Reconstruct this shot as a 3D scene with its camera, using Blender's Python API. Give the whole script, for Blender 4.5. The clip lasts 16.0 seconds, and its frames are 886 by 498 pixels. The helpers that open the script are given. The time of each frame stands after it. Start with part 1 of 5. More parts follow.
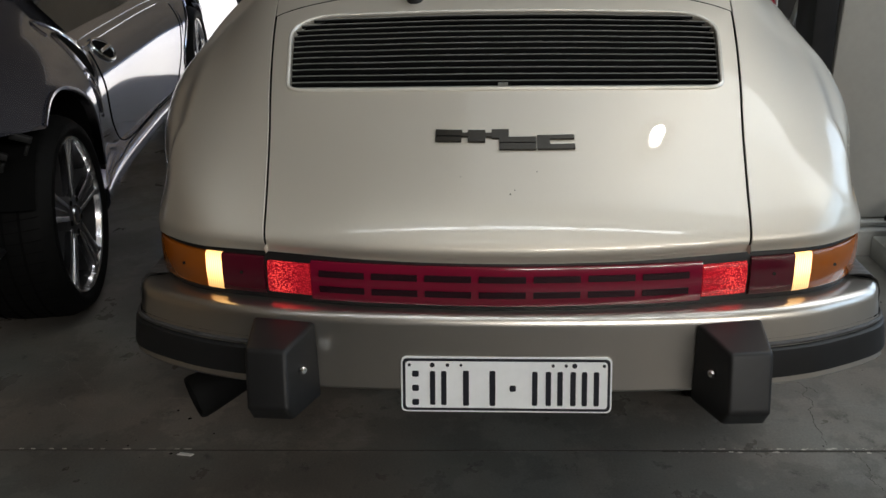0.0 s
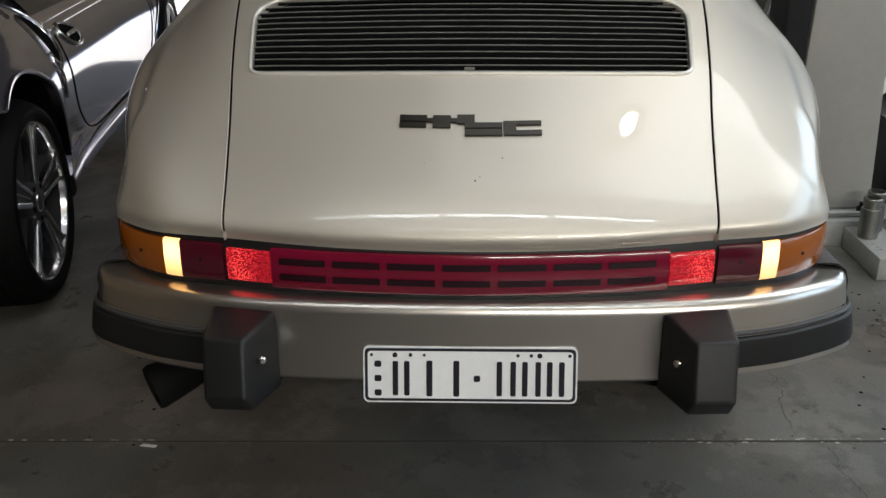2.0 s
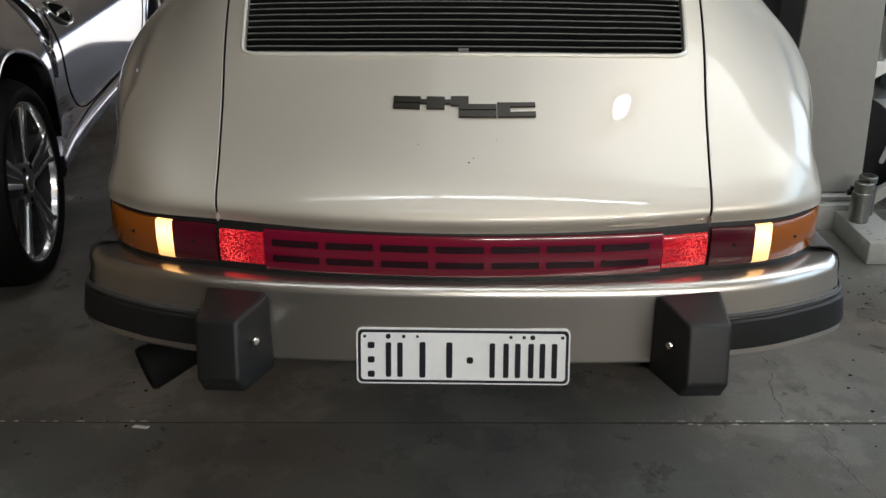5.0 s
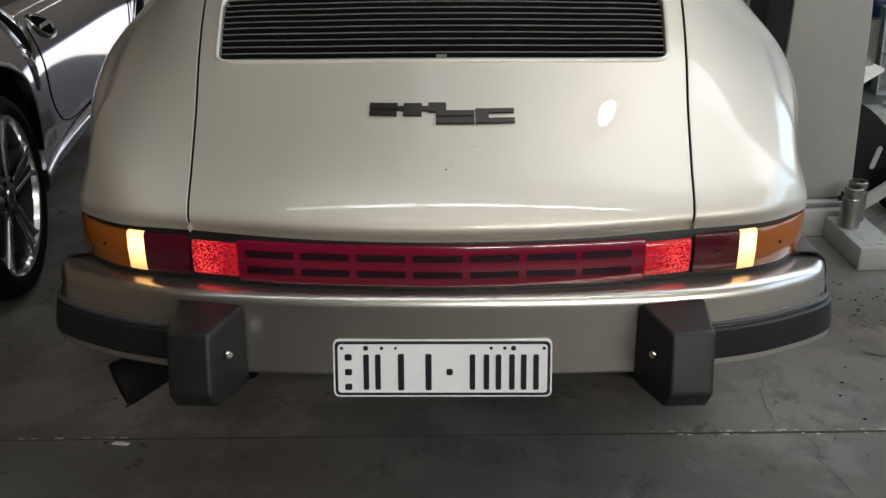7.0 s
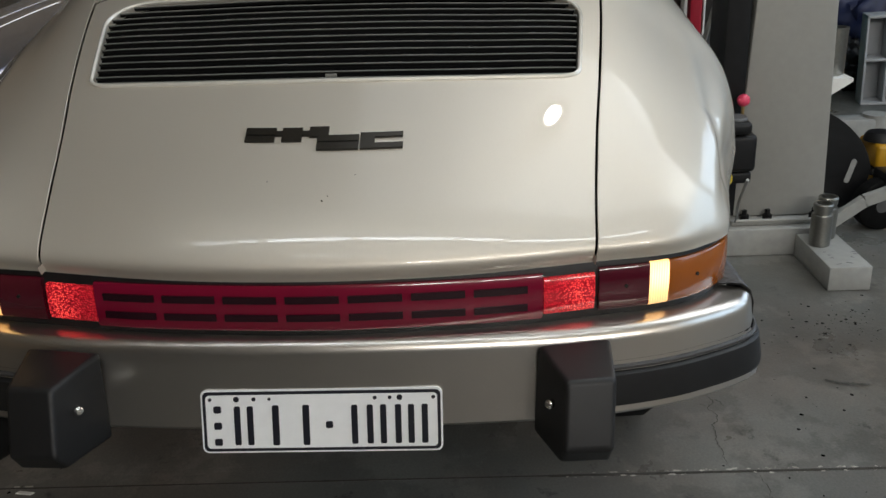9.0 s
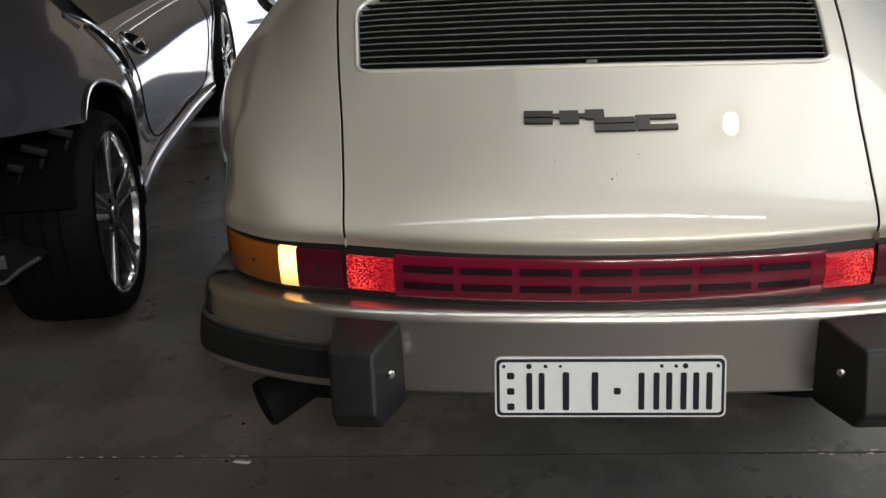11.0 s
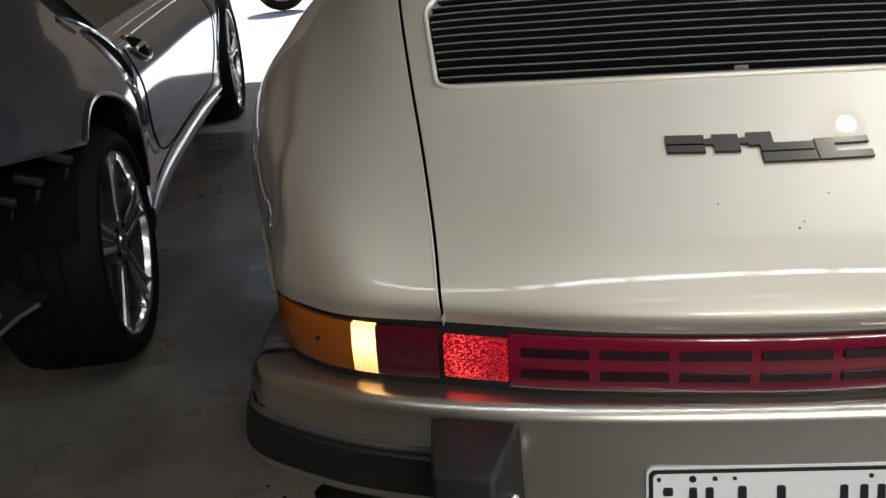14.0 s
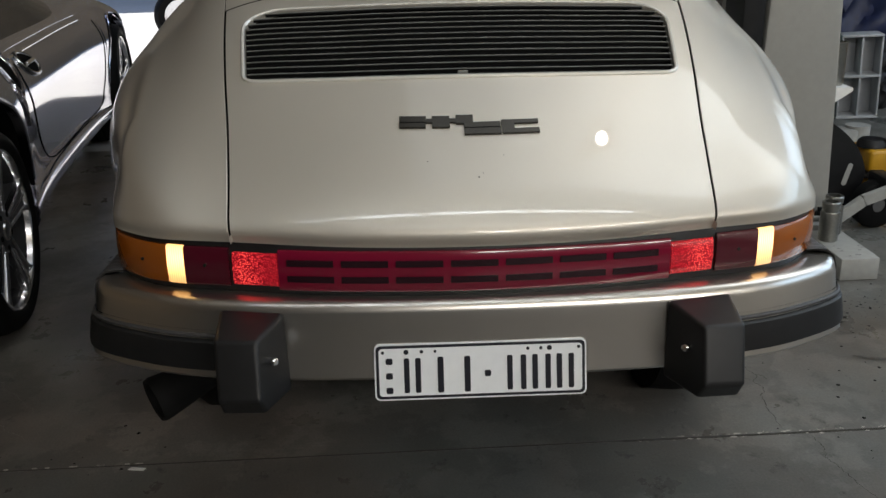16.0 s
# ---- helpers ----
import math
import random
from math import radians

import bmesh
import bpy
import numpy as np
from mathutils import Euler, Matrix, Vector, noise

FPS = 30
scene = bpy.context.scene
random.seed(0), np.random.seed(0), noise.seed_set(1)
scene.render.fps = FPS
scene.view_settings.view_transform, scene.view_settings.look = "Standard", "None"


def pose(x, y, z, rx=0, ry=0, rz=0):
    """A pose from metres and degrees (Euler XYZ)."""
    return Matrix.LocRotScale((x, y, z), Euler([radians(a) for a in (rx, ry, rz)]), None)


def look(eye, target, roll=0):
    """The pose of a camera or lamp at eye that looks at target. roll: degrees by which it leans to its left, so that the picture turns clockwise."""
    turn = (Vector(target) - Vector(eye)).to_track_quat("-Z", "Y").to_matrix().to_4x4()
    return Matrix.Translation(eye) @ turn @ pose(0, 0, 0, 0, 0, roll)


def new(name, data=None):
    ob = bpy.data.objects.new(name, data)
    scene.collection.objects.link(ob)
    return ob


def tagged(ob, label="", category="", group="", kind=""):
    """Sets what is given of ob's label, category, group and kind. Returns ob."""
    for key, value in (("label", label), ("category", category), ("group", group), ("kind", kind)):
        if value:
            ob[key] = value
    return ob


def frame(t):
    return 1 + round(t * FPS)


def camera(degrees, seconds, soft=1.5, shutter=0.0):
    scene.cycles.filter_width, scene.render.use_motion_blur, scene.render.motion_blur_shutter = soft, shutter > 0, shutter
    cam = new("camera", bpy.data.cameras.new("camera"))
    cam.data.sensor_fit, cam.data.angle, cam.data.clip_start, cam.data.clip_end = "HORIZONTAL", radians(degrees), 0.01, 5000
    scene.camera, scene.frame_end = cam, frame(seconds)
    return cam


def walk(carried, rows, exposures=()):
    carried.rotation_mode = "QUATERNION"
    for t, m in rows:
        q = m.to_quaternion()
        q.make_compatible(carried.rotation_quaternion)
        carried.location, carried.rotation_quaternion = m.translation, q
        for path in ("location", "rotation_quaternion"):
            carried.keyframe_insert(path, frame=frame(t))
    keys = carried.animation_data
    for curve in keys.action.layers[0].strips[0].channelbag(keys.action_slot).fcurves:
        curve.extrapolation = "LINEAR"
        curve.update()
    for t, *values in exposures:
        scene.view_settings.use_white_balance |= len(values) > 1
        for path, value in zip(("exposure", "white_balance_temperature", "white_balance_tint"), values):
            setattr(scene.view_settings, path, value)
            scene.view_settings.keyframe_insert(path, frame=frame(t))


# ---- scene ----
cam = camera(52.1, 16.0)
PATH = [
    (0, (-0.031, -1.429, 1.351), (-0.128, 0.431, 0.623), -1.0),
    (0.5, (-0.009, -1.409, 1.353), (-0.091, 0.451, 0.623), -0.7),
    (1, (-0.001, -1.401, 1.346), (-0.071, 0.458, 0.614), -0.6),
    (1.5, (-0.004, -1.4, 1.34), (-0.063, 0.457, 0.601), -0.4),
    (2, (-0.005, -1.399, 1.335), (-0.056, 0.454, 0.586), -0.3),
    (2.5, (-0.003, -1.4, 1.335), (-0.049, 0.45, 0.577), -0.1),
    (3, (-0.003, -1.399, 1.333), (-0.045, 0.448, 0.566), -0.1),
    (3.5, (-0.002, -1.401, 1.333), (-0.038, 0.443, 0.559), 0.0),
    (4, (0.003, -1.4, 1.333), (-0.033, 0.442, 0.555), 0.0),
    (6.5, (-0.031, -1.4, 1.325), (-0.049, 0.439, 0.539), 0.2),
    (7, (0.022, -1.369, 1.315), (-0.001, 0.481, 0.555), -0.4),
    (7.5, (0.222, -1.266, 1.298), (0.209, 0.594, 0.563), -0.8),
    (8, (0.325, -1.214, 1.286), (0.318, 0.648, 0.557), -1.0),
    (8.5, (0.341, -1.198, 1.286), (0.336, 0.664, 0.555), -1.2),
    (9, (0.223, -1.218, 1.29), (0.183, 0.644, 0.561), -1.5),
    (9.5, (-0.031, -1.271, 1.292), (-0.094, 0.592, 0.567), -1.4),
    (10, (-0.157, -1.317, 1.288), (-0.249, 0.544, 0.561), -1.7),
    (10.2, (-0.16, -1.323, 1.303), (-0.285, 0.531, 0.563), -2.1),
    (12.3, (-0.236, -1.193, 1.275), (-0.36, 0.667, 0.55), -2.2),
    (12.5, (-0.245, -1.083, 1.271), (-0.384, 0.775, 0.543), -2.8),
    (13, (-0.243, -0.911, 1.272), (-0.415, 0.94, 0.534), -3.6),
    (13.5, (-0.267, -0.882, 1.281), (-0.453, 0.964, 0.533), -4.2),
    (14, (-0.354, -0.941, 1.273), (-0.479, 0.906, 0.517), -3.6),
    (14.5, (-0.339, -1.032, 1.267), (-0.358, 0.815, 0.5), -2.4),
    (15, (-0.213, -1.188, 1.263), (-0.199, 0.67, 0.523), -1.8),
    (15.5, (-0.091, -1.351, 1.27), (-0.04, 0.515, 0.552), -1.3),
    (16, (-0.114, -1.437, 1.28), (-0.043, 0.443, 0.6), -1.0),
]
walk(cam, [(t, pose(0, 0, 0, 0, 0.745, 0) @ look(eye, target, roll)) for t, eye, target, roll in PATH], exposures=[(0.0, 0.96), (1.5, 1.13), (3.5, 1.19), (7.0, 1.18), (8.0, 1.12), (8.5, 1.0), (9.0, 0.98), (10.0, 1.18), (12.5, 1.25), (13.5, 1.27), (14.5, 1.10), (15.0, 1.03), (16.0, 0.95)])

# ==== build ====
# ---- world, sun, exposure ----
world = bpy.data.worlds.new("world")
scene.world = world
world.use_nodes = True
wn, wl = world.node_tree.nodes, world.node_tree.links
sky = wn.new("ShaderNodeTexSky")
sky.sky_type, sky.sun_disc = "NISHITA", False
sky.sun_elevation, sky.sun_rotation = radians(50), radians(8)
wl.new(sky.outputs["Color"], wn["Background"].inputs["Color"])
wn["Background"].inputs["Strength"].default_value = 0.11
sun = bpy.data.lights.new("sun", "SUN")
sun.energy, sun.angle, sun.color = 5.0, radians(0.53), (1.0, 0.96, 0.9)
sun_ob = new("sun", sun)
sun_ob.matrix_world = look((0.3, 2.1, 2.5), (0, 0, 0))
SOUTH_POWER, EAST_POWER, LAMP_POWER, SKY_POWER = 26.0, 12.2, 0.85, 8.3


def area(name, m, sx, sy, power, colour=(1, 1, 1), shape="RECTANGLE"):
    data = bpy.data.lights.new(name, "AREA")
    data.shape, data.size, data.size_y, data.energy, data.color = shape, sx, sy, power, colour
    ob = new(name, data)
    ob.matrix_world = m
    return ob


# ---- materials ----
def material(name, colour, rough=0.5, metal=0.0, coat=0.0, coat_rough=0.03, coat_ior=1.5, spec=0.5, vary=0.0, scale=30.0, bump=0.0, bump_scale=200.0, stain=0.0, stain_scale=3.0, emit=None, power=0.0, rough_vary=0.0):
    m = bpy.data.materials.new(name)
    m.use_nodes = True
    n, l = m.node_tree.nodes, m.node_tree.links
    b = n["Principled BSDF"]
    b.inputs["Base Color"].default_value = (*colour, 1)
    b.inputs["Roughness"].default_value = rough
    b.inputs["Metallic"].default_value = metal
    b.inputs["Coat Weight"].default_value = coat
    b.inputs["Coat Roughness"].default_value = coat_rough
    b.inputs["Coat IOR"].default_value = coat_ior
    b.inputs["Specular IOR Level"].default_value = spec
    if emit:
        b.inputs["Emission Color"].default_value = (*emit, 1)
        b.inputs["Emission Strength"].default_value = power
    if not (vary or bump or stain or rough_vary):
        return m
    tc = n.new("ShaderNodeTexCoord")

    def tex(s, detail=4.0):
        t = n.new("ShaderNodeTexNoise")
        t.inputs["Scale"].default_value = s
        t.inputs["Detail"].default_value = detail
        l.new(tc.outputs["Object"], t.inputs["Vector"])
        return t.outputs["Fac"]

    def ramp(src, lo, hi, a=0.3, z=0.7):
        r = n.new("ShaderNodeMapRange")
        r.inputs["From Min"].default_value, r.inputs["From Max"].default_value = a, z
        r.inputs["To Min"].default_value, r.inputs["To Max"].default_value = lo, hi
        l.new(src, r.inputs["Value"])
        return r.outputs["Result"]

    if vary or stain:
        grain = ramp(tex(scale), 1 - vary, 1 + vary)
        blot = ramp(tex(stain_scale, 6.0), 1 - stain, 1 + stain)
        mul = n.new("ShaderNodeMath")
        mul.operation = "MULTIPLY"
        l.new(grain, mul.inputs[0])
        l.new(blot, mul.inputs[1])
        mix = n.new("ShaderNodeVectorMath")
        mix.operation = "SCALE"
        mix.inputs[0].default_value = colour
        l.new(mul.outputs[0], mix.inputs["Scale"])
        l.new(mix.outputs[0], b.inputs["Base Color"])
    if rough_vary:
        l.new(ramp(tex(stain_scale * 2.3, 5.0), max(0.02, rough - rough_vary), min(1, rough + rough_vary)), b.inputs["Roughness"])
    if bump:
        bp = n.new("ShaderNodeBump")
        bp.inputs["Strength"].default_value = bump
        bp.inputs["Distance"].default_value = 0.002
        l.new(tex(bump_scale, 3.0), bp.inputs["Height"])
        l.new(bp.outputs["Normal"], b.inputs["Normal"])
    return m


M = {}
M["paint"] = material("champagne_paint", (0.66, 0.615, 0.535), 0.5, 0.66, 0.9, 0.016, vary=0.03, scale=900, stain=0.02, stain_scale=2)
# body paint again, darker and more metallic for the bumper's shaded face
M["bumper_shade_paint"] = material("bumper_shade_paint", (0.58, 0.55, 0.505), 0.29, 0.97, 0.9, 0.02, vary=0.03, scale=900, stain=0.04, stain_scale=4)
M["rubber"] = material("black_rubber", (0.0105, 0.0105, 0.011), 0.46, 0, spec=0.4, vary=0.15, scale=40, bump=0.15, bump_scale=900)
M["black_gloss"] = material("black_slat", (0.008, 0.008, 0.008), 0.5, spec=0.2)
# grey of the light caught on slat edges, and of the small clip
M["slat_edge"] = material("slat_glint_and_clip", (0.17, 0.17, 0.155), 0.45, vary=0.15, scale=60)
# near-black: shade of hollows put into the colour; also seams, bolts and grit
M["void"] = material("hollow_shade_and_grit", (0.005, 0.005, 0.005), 0.9, spec=0.05)
M["chrome"] = material("chrome", (0.75, 0.75, 0.74), 0.12, 1.0)
M["bead"] = material("grille_bead", (0.8, 0.77, 0.7), 0.25, 0.3, 0.8)
M["red_panel"] = material("red_reflector_panel", (0.19, 0.005, 0.026), 0.16, 0, 0.6, 0.03)
M["red_lamp"] = material("dark_red_lens", (0.075, 0.005, 0.014), 0.14, 0, 0.6, 0.03)
M["amber"] = material("amber_lens", (0.30, 0.078, 0.005), 0.16, 0, 0.6, 0.03)
M["letter"] = material("panel_marks", (0.02, 0.004, 0.008), 0.25)
M["badge"] = material("badge_black", (0.075, 0.07, 0.062), 0.24, 0.85)
M["plate_white"] = material("plate_white", (0.87, 0.89, 0.90), 0.42, vary=0.02, scale=60)
M["plate_ink"] = material("plate_ink", (0.012, 0.013, 0.02), 0.35)
M["alloy"] = material("silver_alloy", (0.74, 0.74, 0.76), 0.2, 1.0)
M["alloy_web"] = material("grey_spoke_flank", (0.13, 0.13, 0.135), 0.38, 0.8)
# barrel near-black, the shade of the wheel's pockets put into its colour
M["alloy_dark"] = material("rim_barrel_shade", (0.012, 0.012, 0.013), 0.5, 0.2, spec=0.2)
M["tyre"] = material("tyre_rubber", (0.005, 0.005, 0.005), 0.65, spec=0.12, vary=0.2, scale=30, bump=0.2, bump_scale=400)
M["silver"] = material("silver_blue_paint", (0.40, 0.405, 0.50), 0.14, 0.92, 1.0, 0.012, 1.7)
# paler copy of the coupe's paint for highlights along its panel edges
M["silver_edge"] = material("panel_edge_highlight", (0.78, 0.78, 0.86), 0.16, 1.0)
def worn_floor():
    """Grey floor paint with scuffed paler patches, dark drips and uneven gloss."""
    m = material("painted_concrete", (0.138, 0.138, 0.126), 0.36, spec=0.45, bump=0.3, bump_scale=70)
    n, l = m.node_tree.nodes, m.node_tree.links
    b = n["Principled BSDF"]
    tc = n.new("ShaderNodeTexCoord")

    def layer(scale, detail, rough, lo, hi, a, z, stretch=(1, 1, 1)):
        mp = n.new("ShaderNodeMapping")
        mp.inputs["Scale"].default_value = stretch
        mp.inputs["Rotation"].default_value = (0, 0, 0.5 * scale)
        l.new(tc.outputs["Object"], mp.inputs["Vector"])
        t = n.new("ShaderNodeTexNoise")
        t.inputs["Scale"].default_value, t.inputs["Detail"].default_value, t.inputs["Roughness"].default_value = scale, detail, rough
        l.new(mp.outputs[0], t.inputs["Vector"])
        r = n.new("ShaderNodeMapRange")
        r.inputs["From Min"].default_value, r.inputs["From Max"].default_value = lo, hi
        r.inputs["To Min"].default_value, r.inputs["To Max"].default_value = a, z
        l.new(t.outputs["Fac"], r.inputs["Value"])
        return r.outputs["Result"]

    def times(p, q):
        k = n.new("ShaderNodeMath")
        k.operation = "MULTIPLY"
        l.new(p, k.inputs[0])
        l.new(q, k.inputs[1])
        return k.outputs[0]

    broad = layer(1.1, 5, 0.6, 0.35, 0.65, 0.62, 1.25)
    patch = layer(2.7, 8, 0.66, 0.505, 0.545, 0.84, 1.10)
    drips = layer(9.0, 7, 0.72, 0.32, 0.40, 0.42, 1.0)
    scuff = layer(7.0, 6, 0.7, 0.60, 0.70, 1.0, 1.3, (0.25, 1.6, 1))
    grain = layer(160, 3, 0.6, 0.3, 0.7, 0.86, 1.14)
    k = times(times(times(broad, patch), times(drips, scuff)), grain)
    hue = n.new("ShaderNodeMix")
    hue.data_type = "RGBA"
    hue.inputs["A"].default_value, hue.inputs["B"].default_value = (0.152, 0.156, 0.144, 1), (0.166, 0.142, 0.120, 1)
    l.new(layer(0.75, 5, 0.6, 0.42, 0.62, 0.0, 1.0), hue.inputs["Factor"])
    mix = n.new("ShaderNodeVectorMath")
    mix.operation = "SCALE"
    l.new(hue.outputs["Result"], mix.inputs[0])
    l.new(k, mix.inputs["Scale"])
    l.new(mix.outputs[0], b.inputs["Base Color"])
    l.new(layer(3.1, 6, 0.65, 0.35, 0.68, 0.24, 0.52), b.inputs["Roughness"])
    return m


M["concrete"] = worn_floor()
M["wall"] = material("wall_paint", (0.62, 0.61, 0.58), 0.8, vary=0.06, scale=12, stain=0.12, stain_scale=0.7)
M["brown_wall"] = material("brown_wall", (0.24, 0.165, 0.095), 0.8, vary=0.1, scale=8, stain=0.2, stain_scale=0.7)
M["yard"] = material("yard_concrete", (0.42, 0.415, 0.41), 0.85, vary=0.06, scale=10, stain=0.08, stain_scale=0.5)
M["glass_dark"] = material("dark_glass", (0.012, 0.014, 0.014), 0.04, 0, spec=0.6)
M["white_paint"] = material("white_paint", (0.78, 0.77, 0.73), 0.45, vary=0.05, scale=25)
M["black_satin"] = material("black_satin", (0.009, 0.009, 0.0095), 0.45, spec=0.3, vary=0.2, scale=25)
M["rubber_grey"] = material("grey_rubber", (0.09, 0.09, 0.09), 0.6, vary=0.1, scale=30)
M["grey_steel"] = material("grey_steel", (0.13, 0.13, 0.135), 0.45, 0.4, vary=0.1, scale=20)
M["brass"] = material("brass", (0.5, 0.36, 0.16), 0.3, 0.9)
M["pink"] = material("pink_plastic", (0.75, 0.06, 0.13), 0.3, coat=0.3)
M["yellow"] = material("yellow_paint", (0.50, 0.26, 0.010), 0.4, vary=0.06, scale=30, stain=0.15, stain_scale=6)
M["bracket"] = material("dull_black_bracket", (0.014, 0.014, 0.014), 0.5, spec=0.15, vary=0.3, scale=25)
M["steel"] = material("turned_steel", (0.30, 0.295, 0.27), 0.3, 0.95, vary=0.08, scale=120, bump=0.1, bump_scale=300)
M["crate"] = material("crate_plastic", (0.38, 0.39, 0.40), 0.45, vary=0.06, scale=15)
M["teal"] = material("teal_paint", (0.01, 0.14, 0.13), 0.4, vary=0.06, scale=12)
M["blue"] = material("blue_tarpaulin", (0.012, 0.018, 0.06), 0.5, vary=0.3, scale=14, bump=0.3, bump_scale=60)
M["card"] = material("yellow_card", (0.52, 0.42, 0.20), 0.8, vary=0.1, scale=40)
M["card_dark"] = material("taupe_panel", (0.16, 0.13, 0.11), 0.6, vary=0.1, scale=15)
M["brown"] = material("brown_enamel", (0.05, 0.032, 0.027), 0.4, vary=0.1, scale=12)
M["red"] = material("red_enamel", (0.36, 0.012, 0.03), 0.35, vary=0.05, scale=14)
M["chip"] = material("chipped_concrete", (0.46, 0.43, 0.38), 0.85, vary=0.4, scale=90)
M["grey_lens"] = material("smoked_lens", (0.06, 0.062, 0.06), 0.12)
M["dark_wall"] = material("dark_wall", (0.10, 0.095, 0.09), 0.8, vary=0.1, scale=8, stain=0.2, stain_scale=0.7)
M["ceiling"] = material("ceiling_sheet", (0.54, 0.47, 0.365), 0.8, vary=0.06, scale=6)
# dark tone chosen so the coupe reflects little light from the front bay
M["ceiling_dark"] = material("dark_unseen_lining", (0.06, 0.05, 0.042), 0.8, vary=0.1, scale=6, stain=0.15, stain_scale=0.8)
M["lift"] = material("lift_grey_paint", (0.32, 0.32, 0.30), 0.42, vary=0.08, scale=30, stain=0.14, stain_scale=5)
M["column"] = material("column_grey_paint", (0.325, 0.318, 0.29), 0.45, vary=0.025, scale=40, stain=0.06, stain_scale=2.5)
M["bellows"] = material("ribbed_rubber", (0.05, 0.048, 0.048), 0.5, vary=0.15, scale=40)
M["hook"] = material("bright_yellow_paint", (0.72, 0.54, 0.02), 0.35, coat=0.3)
M["scratch"] = material("pale_scratch", (0.26, 0.25, 0.23), 0.7, vary=0.4, scale=60)
M["scuff"] = material("pale_scuff", (0.215, 0.212, 0.196), 0.6, vary=0.35, scale=120, stain=0.3, stain_scale=30)
M["oil"] = material("oil_stain", (0.085, 0.082, 0.072), 0.4, vary=0.35, scale=80, stain=0.25, stain_scale=20)
M["joint_fill"] = material("joint_filler", (0.05, 0.045, 0.038), 0.85, vary=0.3, scale=60)
M["lamp_glow"] = material("lamp_glow", (1, 1, 1), 0.5, emit=(1, 0.96, 0.9), power=10)

# ---- helpers for building ----
CAR = pose(0, 0, 0, 0, 0.745, 0)


def thing(name, label, category, m=None, group="", kind=""):
    ob = new(name)
    ob.empty_display_size = 0.1
    if m is not None:
        ob.matrix_world = m
    return tagged(ob, label, category, group, kind)


def part(name, bm, mat, parent=None, label="", smooth=True):
    """Links a bmesh as one mesh object under a thing or part."""
    me = bpy.data.meshes.new(name)
    bmesh.ops.recalc_face_normals(bm, faces=bm.faces)
    bm.to_mesh(me)
    bm.free()
    me.materials.append(mat)
    if smooth:
        me.shade_smooth()
        me.set_sharp_from_angle(angle=radians(38))
    ob = new(name, me)
    if parent:
        ob.parent = parent
    if label:
        ob["label"] = label
    return ob


def box(x0, y0, z0, x1, y1, z1, bevel=0.0, segments=2, bm=None):
    bm = bm or bmesh.new()
    made = bmesh.ops.create_cube(bm, size=1, matrix=Matrix.Translation(((x0 + x1) / 2, (y0 + y1) / 2, (z0 + z1) / 2)) @ Matrix.Diagonal((x1 - x0, y1 - y0, z1 - z0, 1)))
    if bevel:
        edges = {e for v in made["verts"] for e in v.link_edges}
        bmesh.ops.bevel(bm, geom=list(edges), offset=bevel, segments=segments, profile=0.5, affect="EDGES")
    return bm


def tube(a, b, r0, r1=None, sides=24, bm=None, caps=True):
    """A cylinder or cone from a to b."""
    bm = bm or bmesh.new()
    a, b = Vector(a), Vector(b)
    turn = (b - a).to_track_quat("Z", "Y").to_matrix().to_4x4()
    bmesh.ops.create_cone(bm, cap_ends=caps, segments=sides, radius1=r0, radius2=r0 if r1 is None else r1, depth=(b - a).length, matrix=Matrix.Translation((a + b) / 2) @ turn)
    return bm


def sheet(rows, bm=None, close=False):
    """A grid of quads over rows of points; close joins each row's end to its start."""
    bm = bm or bmesh.new()
    grid = [[bm.verts.new(tuple(p)) for p in row] for row in rows]
    for a, b in zip(grid[:-1], grid[1:]):
        n = len(a)
        for i in range(n if close else n - 1):
            j = (i + 1) % n
            bm.faces.new((a[i], a[j], b[j], b[i]))
    return bm, grid


def lathe(profile, axis_m, sides=40, bm=None):
    """Turns (radius, height) points round z, then puts them by axis_m."""
    rows = []
    for r, h in profile:
        rows.append([axis_m @ Vector((r * math.cos(2 * math.pi * i / sides), r * math.sin(2 * math.pi * i / sides), h)) for i in range(sides)])
    return sheet(rows, bm, close=True)[0]


def spline(points, steps):
    """Catmull-Rom through points, steps per span, as a numpy array."""
    p = np.array(points, float)
    p = np.vstack([2 * p[0] - p[1], p, 2 * p[-1] - p[-2]])
    out = []
    for i in range(1, len(p) - 2):
        for k in range(steps):
            out.append(catmull(p[i - 1], p[i], p[i + 1], p[i + 2], k / steps))
    out.append(p[-2])
    return np.array(out)


def catmull(a, b, c, d, t):
    return 0.5 * (2 * b + (c - a) * t + (2 * a - 5 * b + 4 * c - d) * t * t + (3 * b - a - 3 * c + d) * t ** 3)


def along(points, q):
    """The point at parameter q (0 at the first point, 1 at the second ...) of a Catmull-Rom curve."""
    p = np.array(points, float)
    p = np.vstack([2 * p[0] - p[1], p, 2 * p[-1] - p[-2]])
    i = int(min(max(q, 0), len(p) - 3 - 1e-9))
    return catmull(p[i], p[i + 1], p[i + 2], p[i + 3], q - i)


def rod(points, r, sides=8, bm=None):
    """A round rod along points."""
    rows = []
    pts = [Vector(p) for p in points]
    for i, p in enumerate(pts):
        d = (pts[min(i + 1, len(pts) - 1)] - pts[max(i - 1, 0)]).normalized()
        q = d.to_track_quat("Z", "Y").to_matrix()
        rows.append([p + q @ Vector((r * math.cos(2 * math.pi * k / sides), r * math.sin(2 * math.pi * k / sides), 0)) for k in range(sides)])
    bm, grid = sheet(rows, bm, close=True)
    bm.faces.new(grid[0])
    bm.faces.new(grid[-1])
    return bm


